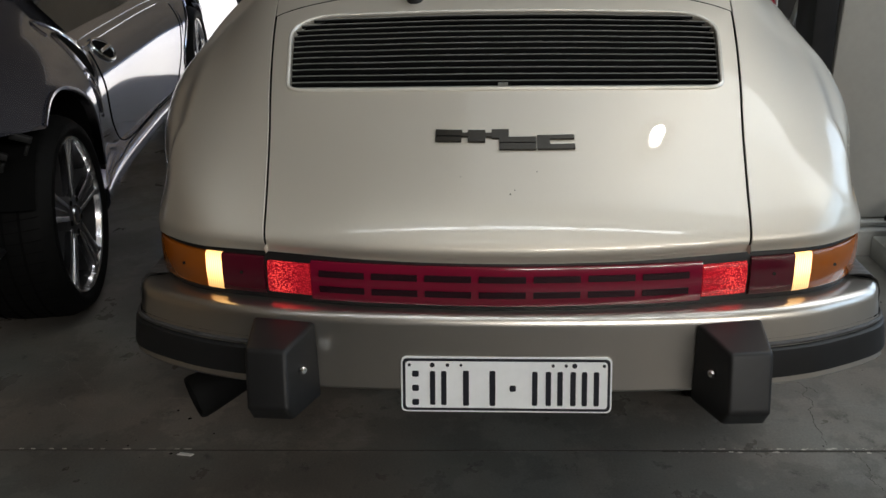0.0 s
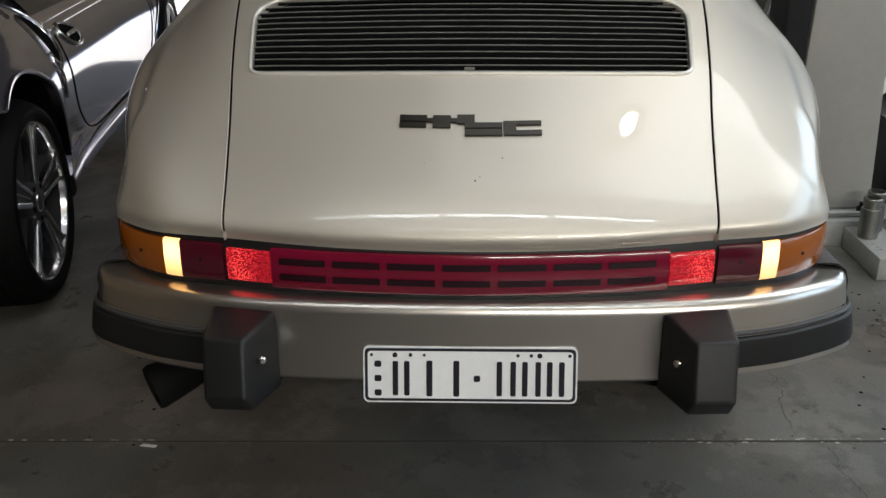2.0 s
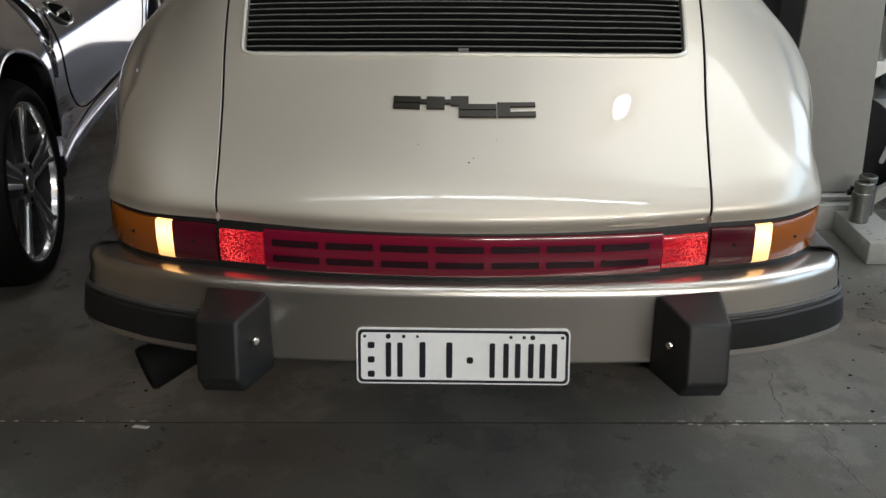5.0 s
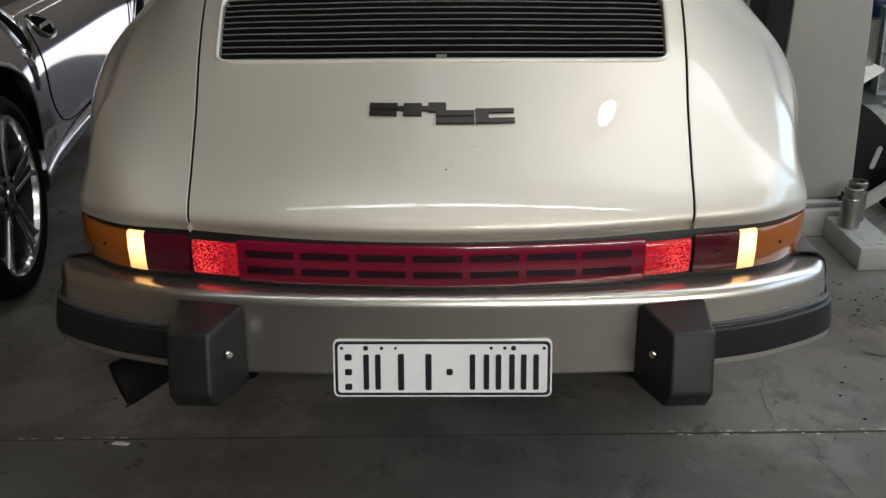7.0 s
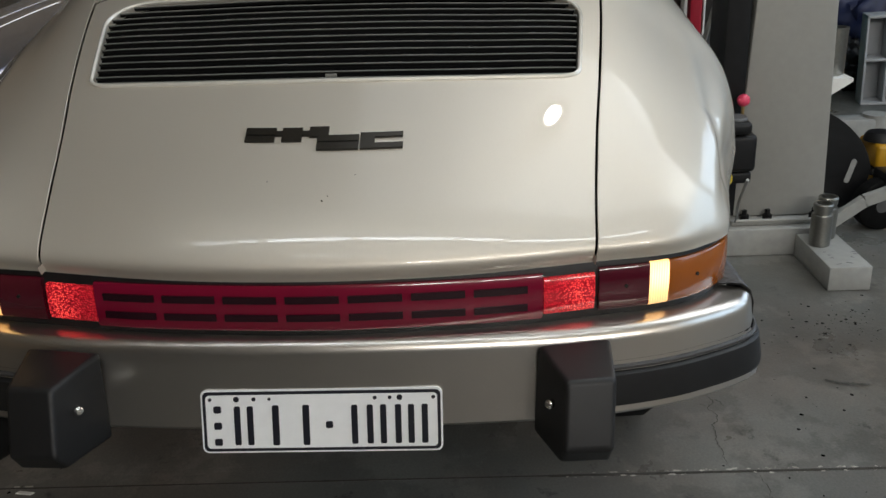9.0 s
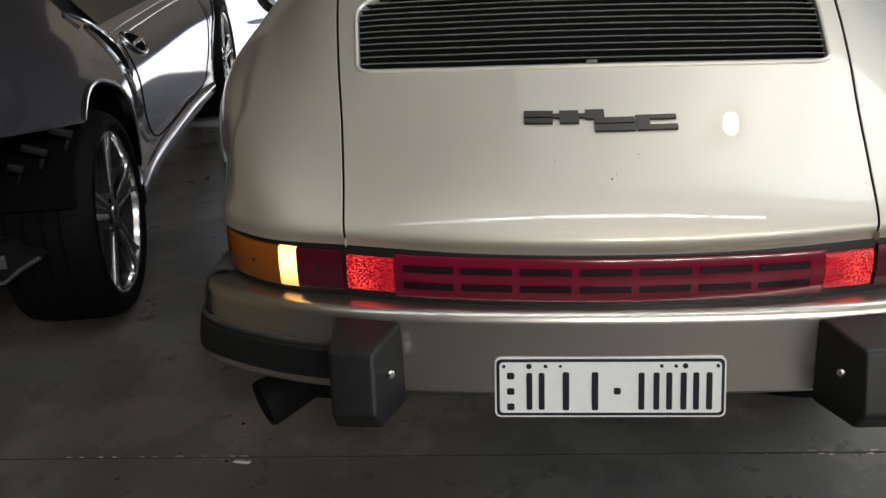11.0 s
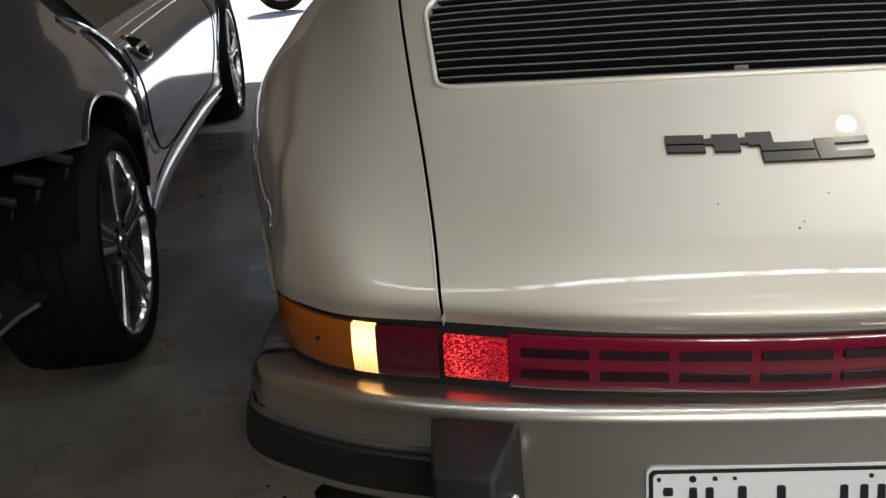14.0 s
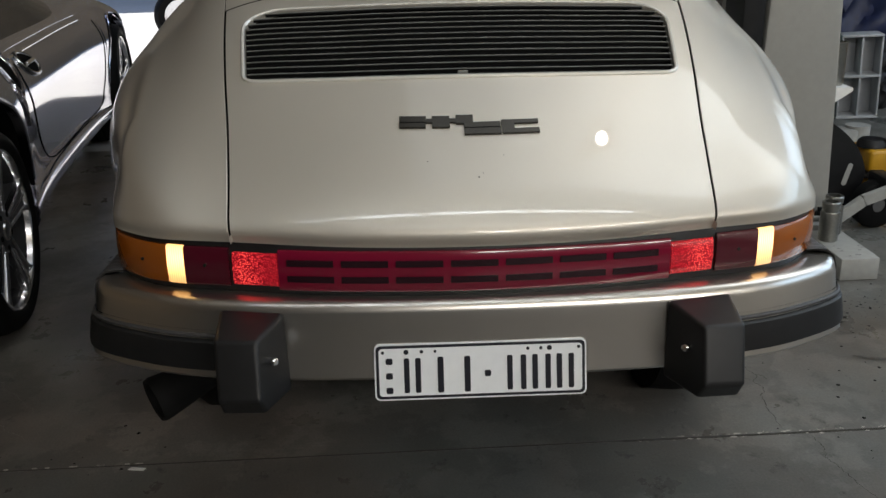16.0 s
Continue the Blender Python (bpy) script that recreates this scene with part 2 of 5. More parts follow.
def prism(outline, y0, y1, bm=None, place=None):
    """A flat outline of (x, z) points pushed from y0 to y1."""
    bm = bm or bmesh.new()
    place = place or (lambda x, y, z: (x, y, z))
    a = [bm.verts.new(place(x, y0, z)) for x, z in outline]
    b = [bm.verts.new(place(x, y1, z)) for x, z in outline]
    bm.faces.new(a)
    bm.faces.new(b[::-1])
    for i in range(len(a)):
        j = (i + 1) % len(a)
        bm.faces.new((a[i], b[i], b[j], a[j]))
    return bm



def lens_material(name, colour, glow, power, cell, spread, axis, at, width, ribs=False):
    """A pebbled or ribbed lens whose glow is emission, brightest at one place and falling off from there."""
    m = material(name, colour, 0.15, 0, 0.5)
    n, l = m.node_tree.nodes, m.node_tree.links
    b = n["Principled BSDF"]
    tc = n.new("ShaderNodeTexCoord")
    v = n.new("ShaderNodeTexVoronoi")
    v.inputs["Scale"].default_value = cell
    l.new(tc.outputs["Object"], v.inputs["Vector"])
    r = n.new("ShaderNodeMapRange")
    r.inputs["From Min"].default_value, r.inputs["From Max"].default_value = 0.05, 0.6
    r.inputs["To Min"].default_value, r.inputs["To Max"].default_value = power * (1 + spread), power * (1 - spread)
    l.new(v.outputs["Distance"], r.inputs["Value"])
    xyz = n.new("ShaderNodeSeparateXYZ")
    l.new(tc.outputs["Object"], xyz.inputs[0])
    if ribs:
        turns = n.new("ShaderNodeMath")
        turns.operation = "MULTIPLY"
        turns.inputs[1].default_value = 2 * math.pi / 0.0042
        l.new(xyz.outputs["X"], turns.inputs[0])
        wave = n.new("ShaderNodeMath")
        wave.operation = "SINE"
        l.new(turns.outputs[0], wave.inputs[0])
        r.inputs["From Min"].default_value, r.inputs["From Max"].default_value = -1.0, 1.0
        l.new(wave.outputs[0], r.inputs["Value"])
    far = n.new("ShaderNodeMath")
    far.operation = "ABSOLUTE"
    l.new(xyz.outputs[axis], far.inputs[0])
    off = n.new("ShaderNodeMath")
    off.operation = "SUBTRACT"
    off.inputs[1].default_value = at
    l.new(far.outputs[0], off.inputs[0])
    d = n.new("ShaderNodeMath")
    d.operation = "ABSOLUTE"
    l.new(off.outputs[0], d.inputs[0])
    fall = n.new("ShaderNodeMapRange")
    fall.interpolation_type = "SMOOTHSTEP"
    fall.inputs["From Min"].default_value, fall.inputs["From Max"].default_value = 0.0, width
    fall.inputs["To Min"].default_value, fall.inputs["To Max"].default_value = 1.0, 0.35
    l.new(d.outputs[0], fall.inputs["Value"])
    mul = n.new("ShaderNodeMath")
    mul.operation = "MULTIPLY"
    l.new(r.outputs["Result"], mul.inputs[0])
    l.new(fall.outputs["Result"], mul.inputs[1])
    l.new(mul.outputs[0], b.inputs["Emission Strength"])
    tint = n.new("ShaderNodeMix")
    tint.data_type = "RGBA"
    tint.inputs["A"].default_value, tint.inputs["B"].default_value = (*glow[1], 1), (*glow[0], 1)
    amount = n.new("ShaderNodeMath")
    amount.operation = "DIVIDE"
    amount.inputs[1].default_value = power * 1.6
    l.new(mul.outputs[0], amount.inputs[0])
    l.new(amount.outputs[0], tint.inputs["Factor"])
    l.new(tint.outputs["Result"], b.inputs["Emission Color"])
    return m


# reflector brightness is emission put into the lens, strongest at x = 0.408
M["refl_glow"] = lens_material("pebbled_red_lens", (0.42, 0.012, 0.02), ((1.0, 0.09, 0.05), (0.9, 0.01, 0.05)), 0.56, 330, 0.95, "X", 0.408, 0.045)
M["reverse"] = lens_material("ribbed_white_lens", (0.7, 0.6, 0.45), ((1.0, 0.70, 0.27), (1.0, 0.40, 0.07)), 1.45, 60, 0.35, "Z", 0.722, 0.05, True)
M["void_metal"] = material("sooty_metal", (0.007, 0.007, 0.007), 0.75, 0.0, spec=0.15)

# ---- the silver sports car: body surface ----
# Each curve runs from the tail lamps' upper edge up and forwards; stations are alike on all of them.
C_MID = [(0, 0.030, 0.752), (0, 0.026, 0.785), (0, 0.092, 0.847), (0, 0.232, 0.925), (0, 0.374, 0.996), (0, 0.640, 1.112), (0, 0.82, 1.178), (0, 0.97, 1.228)]
C_HALF = [(0.217, 0.042, 0.753), (0.218, 0.038, 0.786), (0.221, 0.106, 0.846), (0.229, 0.246, 0.923), (0.237, 0.385, 0.993), (0.248, 0.645, 1.108), (0.252, 0.82, 1.172), (0.255, 0.97, 1.22)]
C_GAP = [(0.428, 0.08, 0.756), (0.431, 0.079, 0.788), (0.439, 0.156, 0.845), (0.457, 0.285, 0.916), (0.478, 0.414, 0.985), (0.511, 0.655, 1.092), (0.527, 0.82, 1.15), (0.535, 0.97, 1.192)]
C_MEET = [(0.555, 0.106, 0.757), (0.555, 0.106, 0.79), (0.571, 0.178, 0.846), (0.599, 0.325, 0.906), (0.624, 0.46, 0.955), (0.652, 0.69, 1.026), (0.664, 0.83, 1.063), (0.676, 0.97, 1.097)]
C_CREST = [(0.63, 0.155, 0.756), (0.628, 0.162, 0.786), (0.641, 0.228, 0.836), (0.68, 0.375, 0.883), (0.719, 0.52, 0.915), (0.758, 0.72, 0.956), (0.778, 0.86, 0.973), (0.788, 0.97, 0.977)]
C_SIDE = [(0.664, 0.195, 0.754), (0.666, 0.208, 0.777), (0.67, 0.265, 0.813), (0.71, 0.41, 0.838), (0.761, 0.55, 0.856), (0.813, 0.74, 0.874), (0.835, 0.87, 0.882), (0.838, 0.97, 0.883)]
C_WAIST = [(0.678, 0.235, 0.75), (0.684, 0.252, 0.767), (0.695, 0.305, 0.785), (0.732, 0.44, 0.782), (0.78, 0.58, 0.767), (0.838, 0.76, 0.758), (0.852, 0.88, 0.755), (0.855, 0.97, 0.761)]
NET = [C_MID, C_HALF, C_GAP, C_MEET, C_CREST, C_SIDE, C_WAIST]


GRID = np.array(NET, float)
SPAN = np.linalg.norm(np.diff(GRID, axis=1), axis=2)[..., None]
RISE = np.diff(GRID, axis=1) / SPAN
SLOPE = np.zeros_like(GRID)
SLOPE[:, 1:-1] = (RISE[:, :-1] * SPAN[:, 1:] + RISE[:, 1:] * SPAN[:, :-1]) / (SPAN[:, 1:] + SPAN[:, :-1])
EVEN = np.zeros_like(GRID)
EVEN[:, 0], EVEN[:, 1:-1] = GRID[:, 1] - GRID[:, 0], (GRID[:, 2:] - GRID[:, :-2]) / 2
SLOPE[:, 0], SLOPE[:, -1] = (3 * RISE[:, 0] - SLOPE[:, 1]) / 2, (3 * RISE[:, -1] - SLOPE[:, -2]) / 2


CREASE_Q, CREASE_U = (2.1, 2.4, 2.75, 3.2, 3.5, 3.9, 4.3, 4.6, 5.5), (5.35, 4.7, 4.3, 3.95, 3.70, 3.64, 3.58, 3.55, 3.5)


def stations(q):
    """The points of all the net's curves at q along."""
    i = int(min(max(q, 0), GRID.shape[1] - 1 - 1e-9))
    t, h = q - i, SPAN[:, i]
    # the tight roll at the foot keeps evenly spaced tangents, the long slope above it goes by length
    a = EVEN[:, i] if i < 3 else h * SLOPE[:, i]
    b = EVEN[:, i + 1] if i < 2 else h * SLOPE[:, i + 1]
    return (2 * t ** 3 - 3 * t * t + 1) * GRID[:, i] + (t ** 3 - 2 * t * t + t) * a + (3 * t * t - 2 * t ** 3) * GRID[:, i + 1] + (t ** 3 - t * t) * b


def skin(u, q):
    """The body at u across (0 middle, 2 lid gap, 6 waist; minus on the other side) and q along."""
    s = -1 if u < 0 else 1
    col = list(stations(q))
    col = [col[1] * (-1, 1, 1)] + col
    a = abs(u)
    i = int(min(a, len(NET) - 1 - 1e-9))
    p = [col[min(i + k, len(col) - 1)] for k in range(4)]
    if i + 3 > len(col) - 1:
        p[3] = 2 * p[2] - p[1]
    x, y, z = catmull(*p, a - i)
    if 2.9 < a < 6:
        # the crease where the wing's crown meets the wheel flare: a soft ridge with a hollow outside it
        d = (a - float(np.interp(q, CREASE_Q, CREASE_U))) * 0.08
        k = min(1.0, max(0.0, (q - 2.0) / 0.8)) * min(1.0, max(0.0, (5.5 - q) / 0.9))
        d = k * (0.0022 * math.exp(-((d + 0.016) / 0.016) ** 2) - 0.0055 * math.exp(-((d - 0.016) / 0.024) ** 2))
        x, y, z = x + 0.55 * d, y - 0.25 * d, z + 0.8 * d
    return Vector((s * x, y, z))


def skin_normal(u, q):
    d = 1e-3
    a = skin(u + d, q) - skin(u - d, q)
    b = skin(u, q + d) - skin(u, q - d)
    return a.cross(b).normalized()


LAMP = [(0, 0.030), (0.215, 0.042), (0.345, 0.060), (0.434, 0.080), (0.522, 0.099), (0.583, 0.123), (0.63, 0.157), (0.662, 0.196), (0.678, 0.24)]


def plan(curve, x):
    """Point and outward normal of a mirrored plan curve at signed position x along its own x."""
    c = np.array([(-a, b) for a, b in curve[:0:-1]] + list(curve))
    fine = spline(c, 12)
    i = int(np.clip(np.searchsorted(fine[:, 0], x), 1, len(fine) - 1))
    a, b = fine[i - 1], fine[i]
    t = (x - a[0]) / (b[0] - a[0])
    p = a + t * (b - a)
    lo, hi = fine[max(i - 3, 0)], fine[min(i + 2, len(fine) - 1)]
    d = (hi - lo) / np.linalg.norm(hi - lo)
    return p, np.array([d[1], -d[0]])


def band(curve, x0, x1, section, steps=24, bm=None):
    """Sweeps a closed section of (out, z) along a plan curve from x0 to x1."""
    rows = []
    for k in range(steps + 1):
        p, nrm = plan(curve, x0 + (x1 - x0) * k / steps)
        rows.append([(p[0] + nrm[0] * o, p[1] + nrm[1] * o, z) for o, z in section])
    bm, grid = sheet(rows, bm, close=True)
    bm.faces.new(grid[0])
    bm.faces.new(grid[-1])
    return bm


car = thing("sports_car", "champagne silver classic rear-engined sports car with lit tail lamps", "car", CAR)

# grille opening on the lid, in (u, q)
GU, GQ0, GQ1 = 1.80, 3.93, 4.96


def grille_edge(grow=0.0):
    """Rounded outline of the grille opening as (u, q) pairs."""
    out = []
    sx, sq = 0.243, 0.29
    hw, hh = GU * sx + grow, (GQ1 - GQ0) * sq / 2 + grow
    corners = [(hw, -hh, 0.034, -90), (hw, hh, 0.085, 0), (-hw, hh, 0.085, 90), (-hw, -hh, 0.034, 180)]
    for cx, cy, r, start in corners:
        r += grow
        ox, oy = cx - math.copysign(r, cx), cy - math.copysign(r, cy)
        for i in range(13):
            a = radians(start + 90 * i / 12)
            out.append((ox + r * math.cos(a), oy + r * math.sin(a)))
    return [(x / sx, (GQ0 + GQ1) / 2 + y / sq) for x, y in out]


def inside(poly, x, y):
    hit = False
    for (x0, y0), (x1, y1) in zip(poly, poly[1:] + poly[:1]):
        if (y0 > y) != (y1 > y) and x < (x1 - x0) * (y - y0) / (y1 - y0) + x0:
            hit = not hit
    return hit


def nearest(poly, x, y):
    best = None
    for (x0, y0), (x1, y1) in zip(poly, poly[1:] + poly[:1]):
        dx, dy = x1 - x0, y1 - y0
        t = min(1, max(0, ((x - x0) * dx + (y - y0) * dy) / (dx * dx + dy * dy + 1e-12)))
        px, py = x0 + t * dx, y0 + t * dy
        d = (px - x) ** 2 + (py - y) ** 2
        if best is None or d < best[0]:
            best = (d, px, py)
    return best[1:]


def fold(bm, depth):
    """Turns the free edges of a panel inwards."""
    edges = [e for e in bm.edges if e.is_boundary]
    bm.normal_update()
    centre_out = {v: v.normal.copy() for e in edges for v in e.verts}
    made = bmesh.ops.extrude_edge_only(bm, edges=edges)
    new_v = [g for g in made["geom"] if isinstance(g, bmesh.types.BMVert)]
    old = {}
    for v in new_v:
        near = [e.other_vert(v) for e in v.link_edges if e.other_vert(v) in centre_out]
        n = centre_out[near[0]] if near else Vector((0, -0.5, 0.8))
        if n.z < -0.2 or n.y > 0.6:
            n = -n
        v.co -= n * depth
    return bm


def lid_top(u):
    """Where the lid's upper edge lies: bowed, highest in the middle."""
    return 5.08 + 0.6 * (1 - (u / 2) ** 2)


def engine_lid():
    hole = grille_edge()
    bm = bmesh.new()
    nu, nq = 128, 116
    us = [-1.984 + 3.968 * i / nu for i in range(nu + 1)]
    keep = {}
    faces = []
    for k in range(nq):
        for i in range(nu):
            um = (us[i] + us[i + 1]) / 2
            if not inside(hole, um, lid_top(um) * (k + 0.5) / nq):
                faces.append((i, k))
    used = {}
    for i, k in faces:
        for a, b in ((i, k), (i + 1, k), (i + 1, k + 1), (i, k + 1)):
            used[(a, b)] = used.get((a, b), 0) + 1
    for (a, b), n in used.items():
        u, q = us[a], lid_top(us[a]) * b / nq
        if n < 4 and 0 < a < nu and 0 < b < nq:
            u, q = nearest(hole, u, q)
        keep[(a, b)] = bm.verts.new(skin(u, q))
    for i, k in faces:
        bm.faces.new([keep[c] for c in ((i, k), (i + 1, k), (i + 1, k + 1), (i, k + 1))])
    for f in bm.faces:
        f.normal_update()
    return fold(bm, 0.012)


lid = part("engine_lid", engine_lid(), M["paint"], car)


def fender(side):
    bm, grid = sheet([[skin(side * (2.012 + 3.988 * i / 100), 7.0 * k / 84) for i in range(101)] for k in range(85)])
    # lower flank with the wheel arch cut out
    ay, az, ar = 0.93, 0.31, 0.365
    rows = []
    for k in range(85):
        p = grid[k][-1].co
        low = 0.43 if p.y > 0.3 else 0.62
        d = ar * ar - (p.y - ay) ** 2
        if d > 0:
            low = max(low, az + math.sqrt(d))
        row = []
        for j in range(9):
            t = j / 8
            z = p.z + (low - p.z) * t
            row.append((p.x - side * 0.035 * t * t, p.y, z))
        rows.append(row)
    sheet(rows, bm)
    bmesh.ops.remove_doubles(bm, verts=bm.verts, dist=0.0004)
    return bm


bm = sheet([[skin(-2.0 + 4.0 * i / 48, lid_top(-2.0 + 4.0 * i / 48) + 0.03 + (6.97 - lid_top(-2.0 + 4.0 * i / 48)) * k / 24) for i in range(49)] for k in range(25)])[0]
part("window_surround", bm, M["paint"], car)
for side in (-1, 1):
    wing = part("rear_wing", fender(side), M["paint"], car)
    lip = []
    for a in np.linspace(radians(60), radians(140), 40):
        y, z = 0.93 + 0.368 * math.cos(a), 0.31 + 0.368 * math.sin(a)
        x = float(np.interp(y, [c[1] for c in C_WAIST], [c[0] for c in C_WAIST]))
        lip.append((side * (x - 0.006), y, z))
    part("arch_lip", rod(lip, 0.0045), M["paint"], wing)

# rolled panel edges along the lid's gaps
for side in (-1, 1):
    part("rolled_edge", rod([skin(side * 2.020, q) - skin_normal(side * 2.020, q) * 0.0014 for q in np.linspace(0.12, 6.4, 90)], 0.0018, 8), M["paint"], car)

# near-black backing under the lid and behind the gaps, its shade put into the colour
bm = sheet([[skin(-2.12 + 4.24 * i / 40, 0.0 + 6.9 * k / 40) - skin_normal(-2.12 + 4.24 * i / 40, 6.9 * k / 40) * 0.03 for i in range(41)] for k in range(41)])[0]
part("bay_shade_backing", bm, M["void"], car)

# grille slats and bead
ring = grille_edge(grow=0.004)
ring = [(a[0] + (b[0] - a[0]) * k / 12, a[1] + (b[1] - a[1]) * k / 12) for a, b in zip(ring, ring[1:] + ring[:1]) for k in range(12 if math.dist(a, b) > 0.4 else 1)]
grille = part("grille_bead", rod([skin(u, q) + skin_normal(u, q) * 0.001 for u, q in ring + ring[:1]], 0.0042), M["bead"], car, "thin light bead round the grille")
N_SLAT = 13
for k in range(N_SLAT):
    q = GQ0 + (GQ1 - GQ0) * (k + 0.55) / (N_SLAT + 0.1)
    edge = [u for u in np.linspace(0, GU, 200) if inside(grille_edge(), u, q)]
    w = max(edge) - 0.005 if edge else 1.0
    rows = []
    for i in range(37):
        u = -w + 2 * w * i / 36
        p, nrm = skin(u, q), skin_normal(u, q)
        d = (skin(u, q + 0.02) - skin(u, q - 0.02)).normalized()
        rows.append([p + nrm * h + d * s for h, s in ((-0.0025, -0.0022), (-0.0006, -0.0014), (-0.0006, 0.0010), (-0.0025, 0.0018), (-0.006, 0.0016), (-0.006, -0.0014))])
    bm, grid = sheet(rows, close=True)
    bm.faces.new(grid[0])
    bm.faces.new(grid[-1])
    slat = part("grille_slat", bm, M["black_gloss"], car)
    # a thin pale rod paints the light caught along each slat
    part("slat_edge", rod([skin(-w + 2 * w * i / 36, q) + skin_normal(-w + 2 * w * i / 36, q) * 0.0004 for i in range(37)], 0.0013, 6), M["slat_edge"], slat, "grey rod for the light caught on the slat edge")

# small metal clip on the lowest slat
clip = skin(0.0, GQ0 + 0.07)
part("grille_clip", box(clip.x - 0.010, clip.y - 0.003, clip.z - 0.001, clip.x + 0.010, clip.y + 0.003, clip.z + 0.005, 0.001), M["slat_edge"], car, "small grey clip on the grille")

# ---- tail lamp band ----
ZB, ZT = 0.673, 0.745


def slab(z0, z1, out, back=-0.03):
    return [(back, z0), (out - 0.003, z0), (out, z0 + 0.004), (out + 0.001, (z0 + z1) / 2), (out - 0.001, z1 - 0.004), (out - 0.004, z1), (back, z1)]


part("lamp_seal", band(LAMP, -0.6775, 0.6775, slab(0.651, 0.7575, -0.006, -0.06), 90), M["rubber"], car, "black rubber seal round the lamp band")
panel = part("reflector_panel", band(LAMP, -0.347, 0.347, slab(ZB - 0.003, ZT, 0.002), 60), M["red_panel"], car, "dark red reflector panel between the lamps")
for side in (-1, 1):
    def piece(name, a, b, mat, label, z0=ZB, z1=ZT, out=0.002, steps=14, parent=car):
        lo, hi = sorted((side * a, side * b))
        return part(name, band(LAMP, lo, hi, slab(z0, z1, out), steps), mat, parent, label)
    piece("rear_reflector", 0.349, 0.430, M["refl_glow"], "red reflector with pebbled lens, made bright by emission", ZB + 0.004, ZT - 0.008)
    tail = piece("tail_lamp", 0.437, 0.5185, M["red_lamp"], "dark red tail lamp lens")
    piece("reversing_lamp", 0.5195, 0.551, M["reverse"], "lit white reversing lamp lens with fine ribs", parent=car)
    piece("turn_lamp", 0.552, 0.676, M["amber"], "amber turn lamp lens wrapped round the corner", steps=24)

# dark bars in place of the maker's lettering on the panel
for k in range(7):
    x0 = -0.331 + 0.0953 * k
    for z0, z1 in ((0.7175, 0.729), (0.688, 0.6995)):
        part("panel_bar", band(LAMP, x0, x0 + 0.082, [(-0.01, z0), (0.0058, z0), (0.0058, z1), (-0.01, z1)], 8), M["letter"], panel)


def on_lid(x, z):
    """The lid's (u, q) at a place x across and height z."""
    lo, hi = 1.0, 5.0
    for _ in range(40):
        mid = (lo + hi) / 2
        u = 2 * x / stations(mid)[2][0]
        lo, hi = (mid, hi) if skin(u, mid).z < z else (lo, mid)
    return 2 * x / stations(lo)[2][0], lo


badge = thing("rear_badge", "dark metal badge of stepped bars on the engine lid", "badge", CAR)


def badge_bar(x0, x1, z0, z1, h=0.004):
    rows = []
    for i in range(5):
        x = x0 + (x1 - x0) * i / 4
        (ua, qa), (ub, qb) = on_lid(x, z0), on_lid(x, z1)
        a, b, n = skin(ua, qa), skin(ub, qb), skin_normal(ua, qa)
        e = (b - a).normalized() * 0.0006
        rows.append([a - n * 0.001, a + n * (h - 0.001), a + e + n * h, b - e + n * h, b + n * (h - 0.001), b - n * 0.001])
    bm, grid = sheet(rows, close=True)
    bm.faces.new(grid[0])
    bm.faces.new(grid[-1])
    part("badge_bar", bm, M["badge"], badge)


def bx(p):
    return -0.128 + p * 0.001066


def bz(p):
    return 0.9345 - p * 0.0009


for a, b, c, d in ((0, 47, 1, 10), (0, 46, 11.2, 18), (46, 58, 5, 11), (57, 88, 1, 18), (88, 100, 5, 11), (99, 129, 0, 13), (112, 176, 11, 19), (112, 176, 20, 29), (178, 200, 9, 29), (200, 243, 9, 15), (200, 243, 22, 29)):
    badge_bar(bx(a), bx(b), bz(d), bz(c))

# rear wiper, parked at the window's foot
wp = [skin(u, q) + skin_normal(u, q) * 0.022 for u, q in ((-0.79, 5.28), (-0.77, 5.7), (-0.68, 6.3), (-0.55, 6.9))]
part("wiper_arm", rod(wp, 0.006), M["rubber"], car, "black wiper arm")
part("wiper_cap", lathe([(0.0, 0.028), (0.012, 0.026), (0.017, 0.018), (0.019, -0.002)], Matrix.Translation(skin(-0.79, 5.28)) @ skin_normal(-0.79, 5.28).to_track_quat("Z", "Y").to_matrix().to_4x4(), 20), M["rubber"], car)

# tiny stone chips and specks in the lid's paint
for x, z, r in ((0.010, 0.855, 0.0014), (0.018, 0.860, 0.0008), (-0.079, 0.876, 0.0008), (0.058, 0.882, 0.0008)):
    u, q = on_lid(x, z)
    part("paint_chip", lathe([(0.0, 0.0009), (r, 0.0007), (r * 1.15, -0.0005)], Matrix.Translation(skin(u, q)) @ skin_normal(u, q).to_track_quat("Z", "Y").to_matrix().to_4x4(), 8), M["badge"], lid)

# small screws in the lamp lenses
for side in (-1, 1):
    for x, z in ((0.600, 0.712), (0.480, 0.712)):
        p, nrm = plan(LAMP, side * x)
        at = Vector((p[0] + nrm[0] * 0.0045, p[1] + nrm[1] * 0.0045, z))
        part("lens_screw", lathe([(0.0, 0.001), (0.0028, 0.0008), (0.0034, -0.004)], look(at, at - Vector((nrm[0], nrm[1], 0))), 12), M["badge"], car)

# ---- bumper ----
BUMP = [(0, 0.022), (0.2, 0.026), (0.345, 0.036), (0.45, 0.051), (0.545, 0.076), (0.620, 0.110), (0.668, 0.138), (0.692, 0.160), (0.702, 0.186), (0.706, 0.23), (0.708, 0.32)]


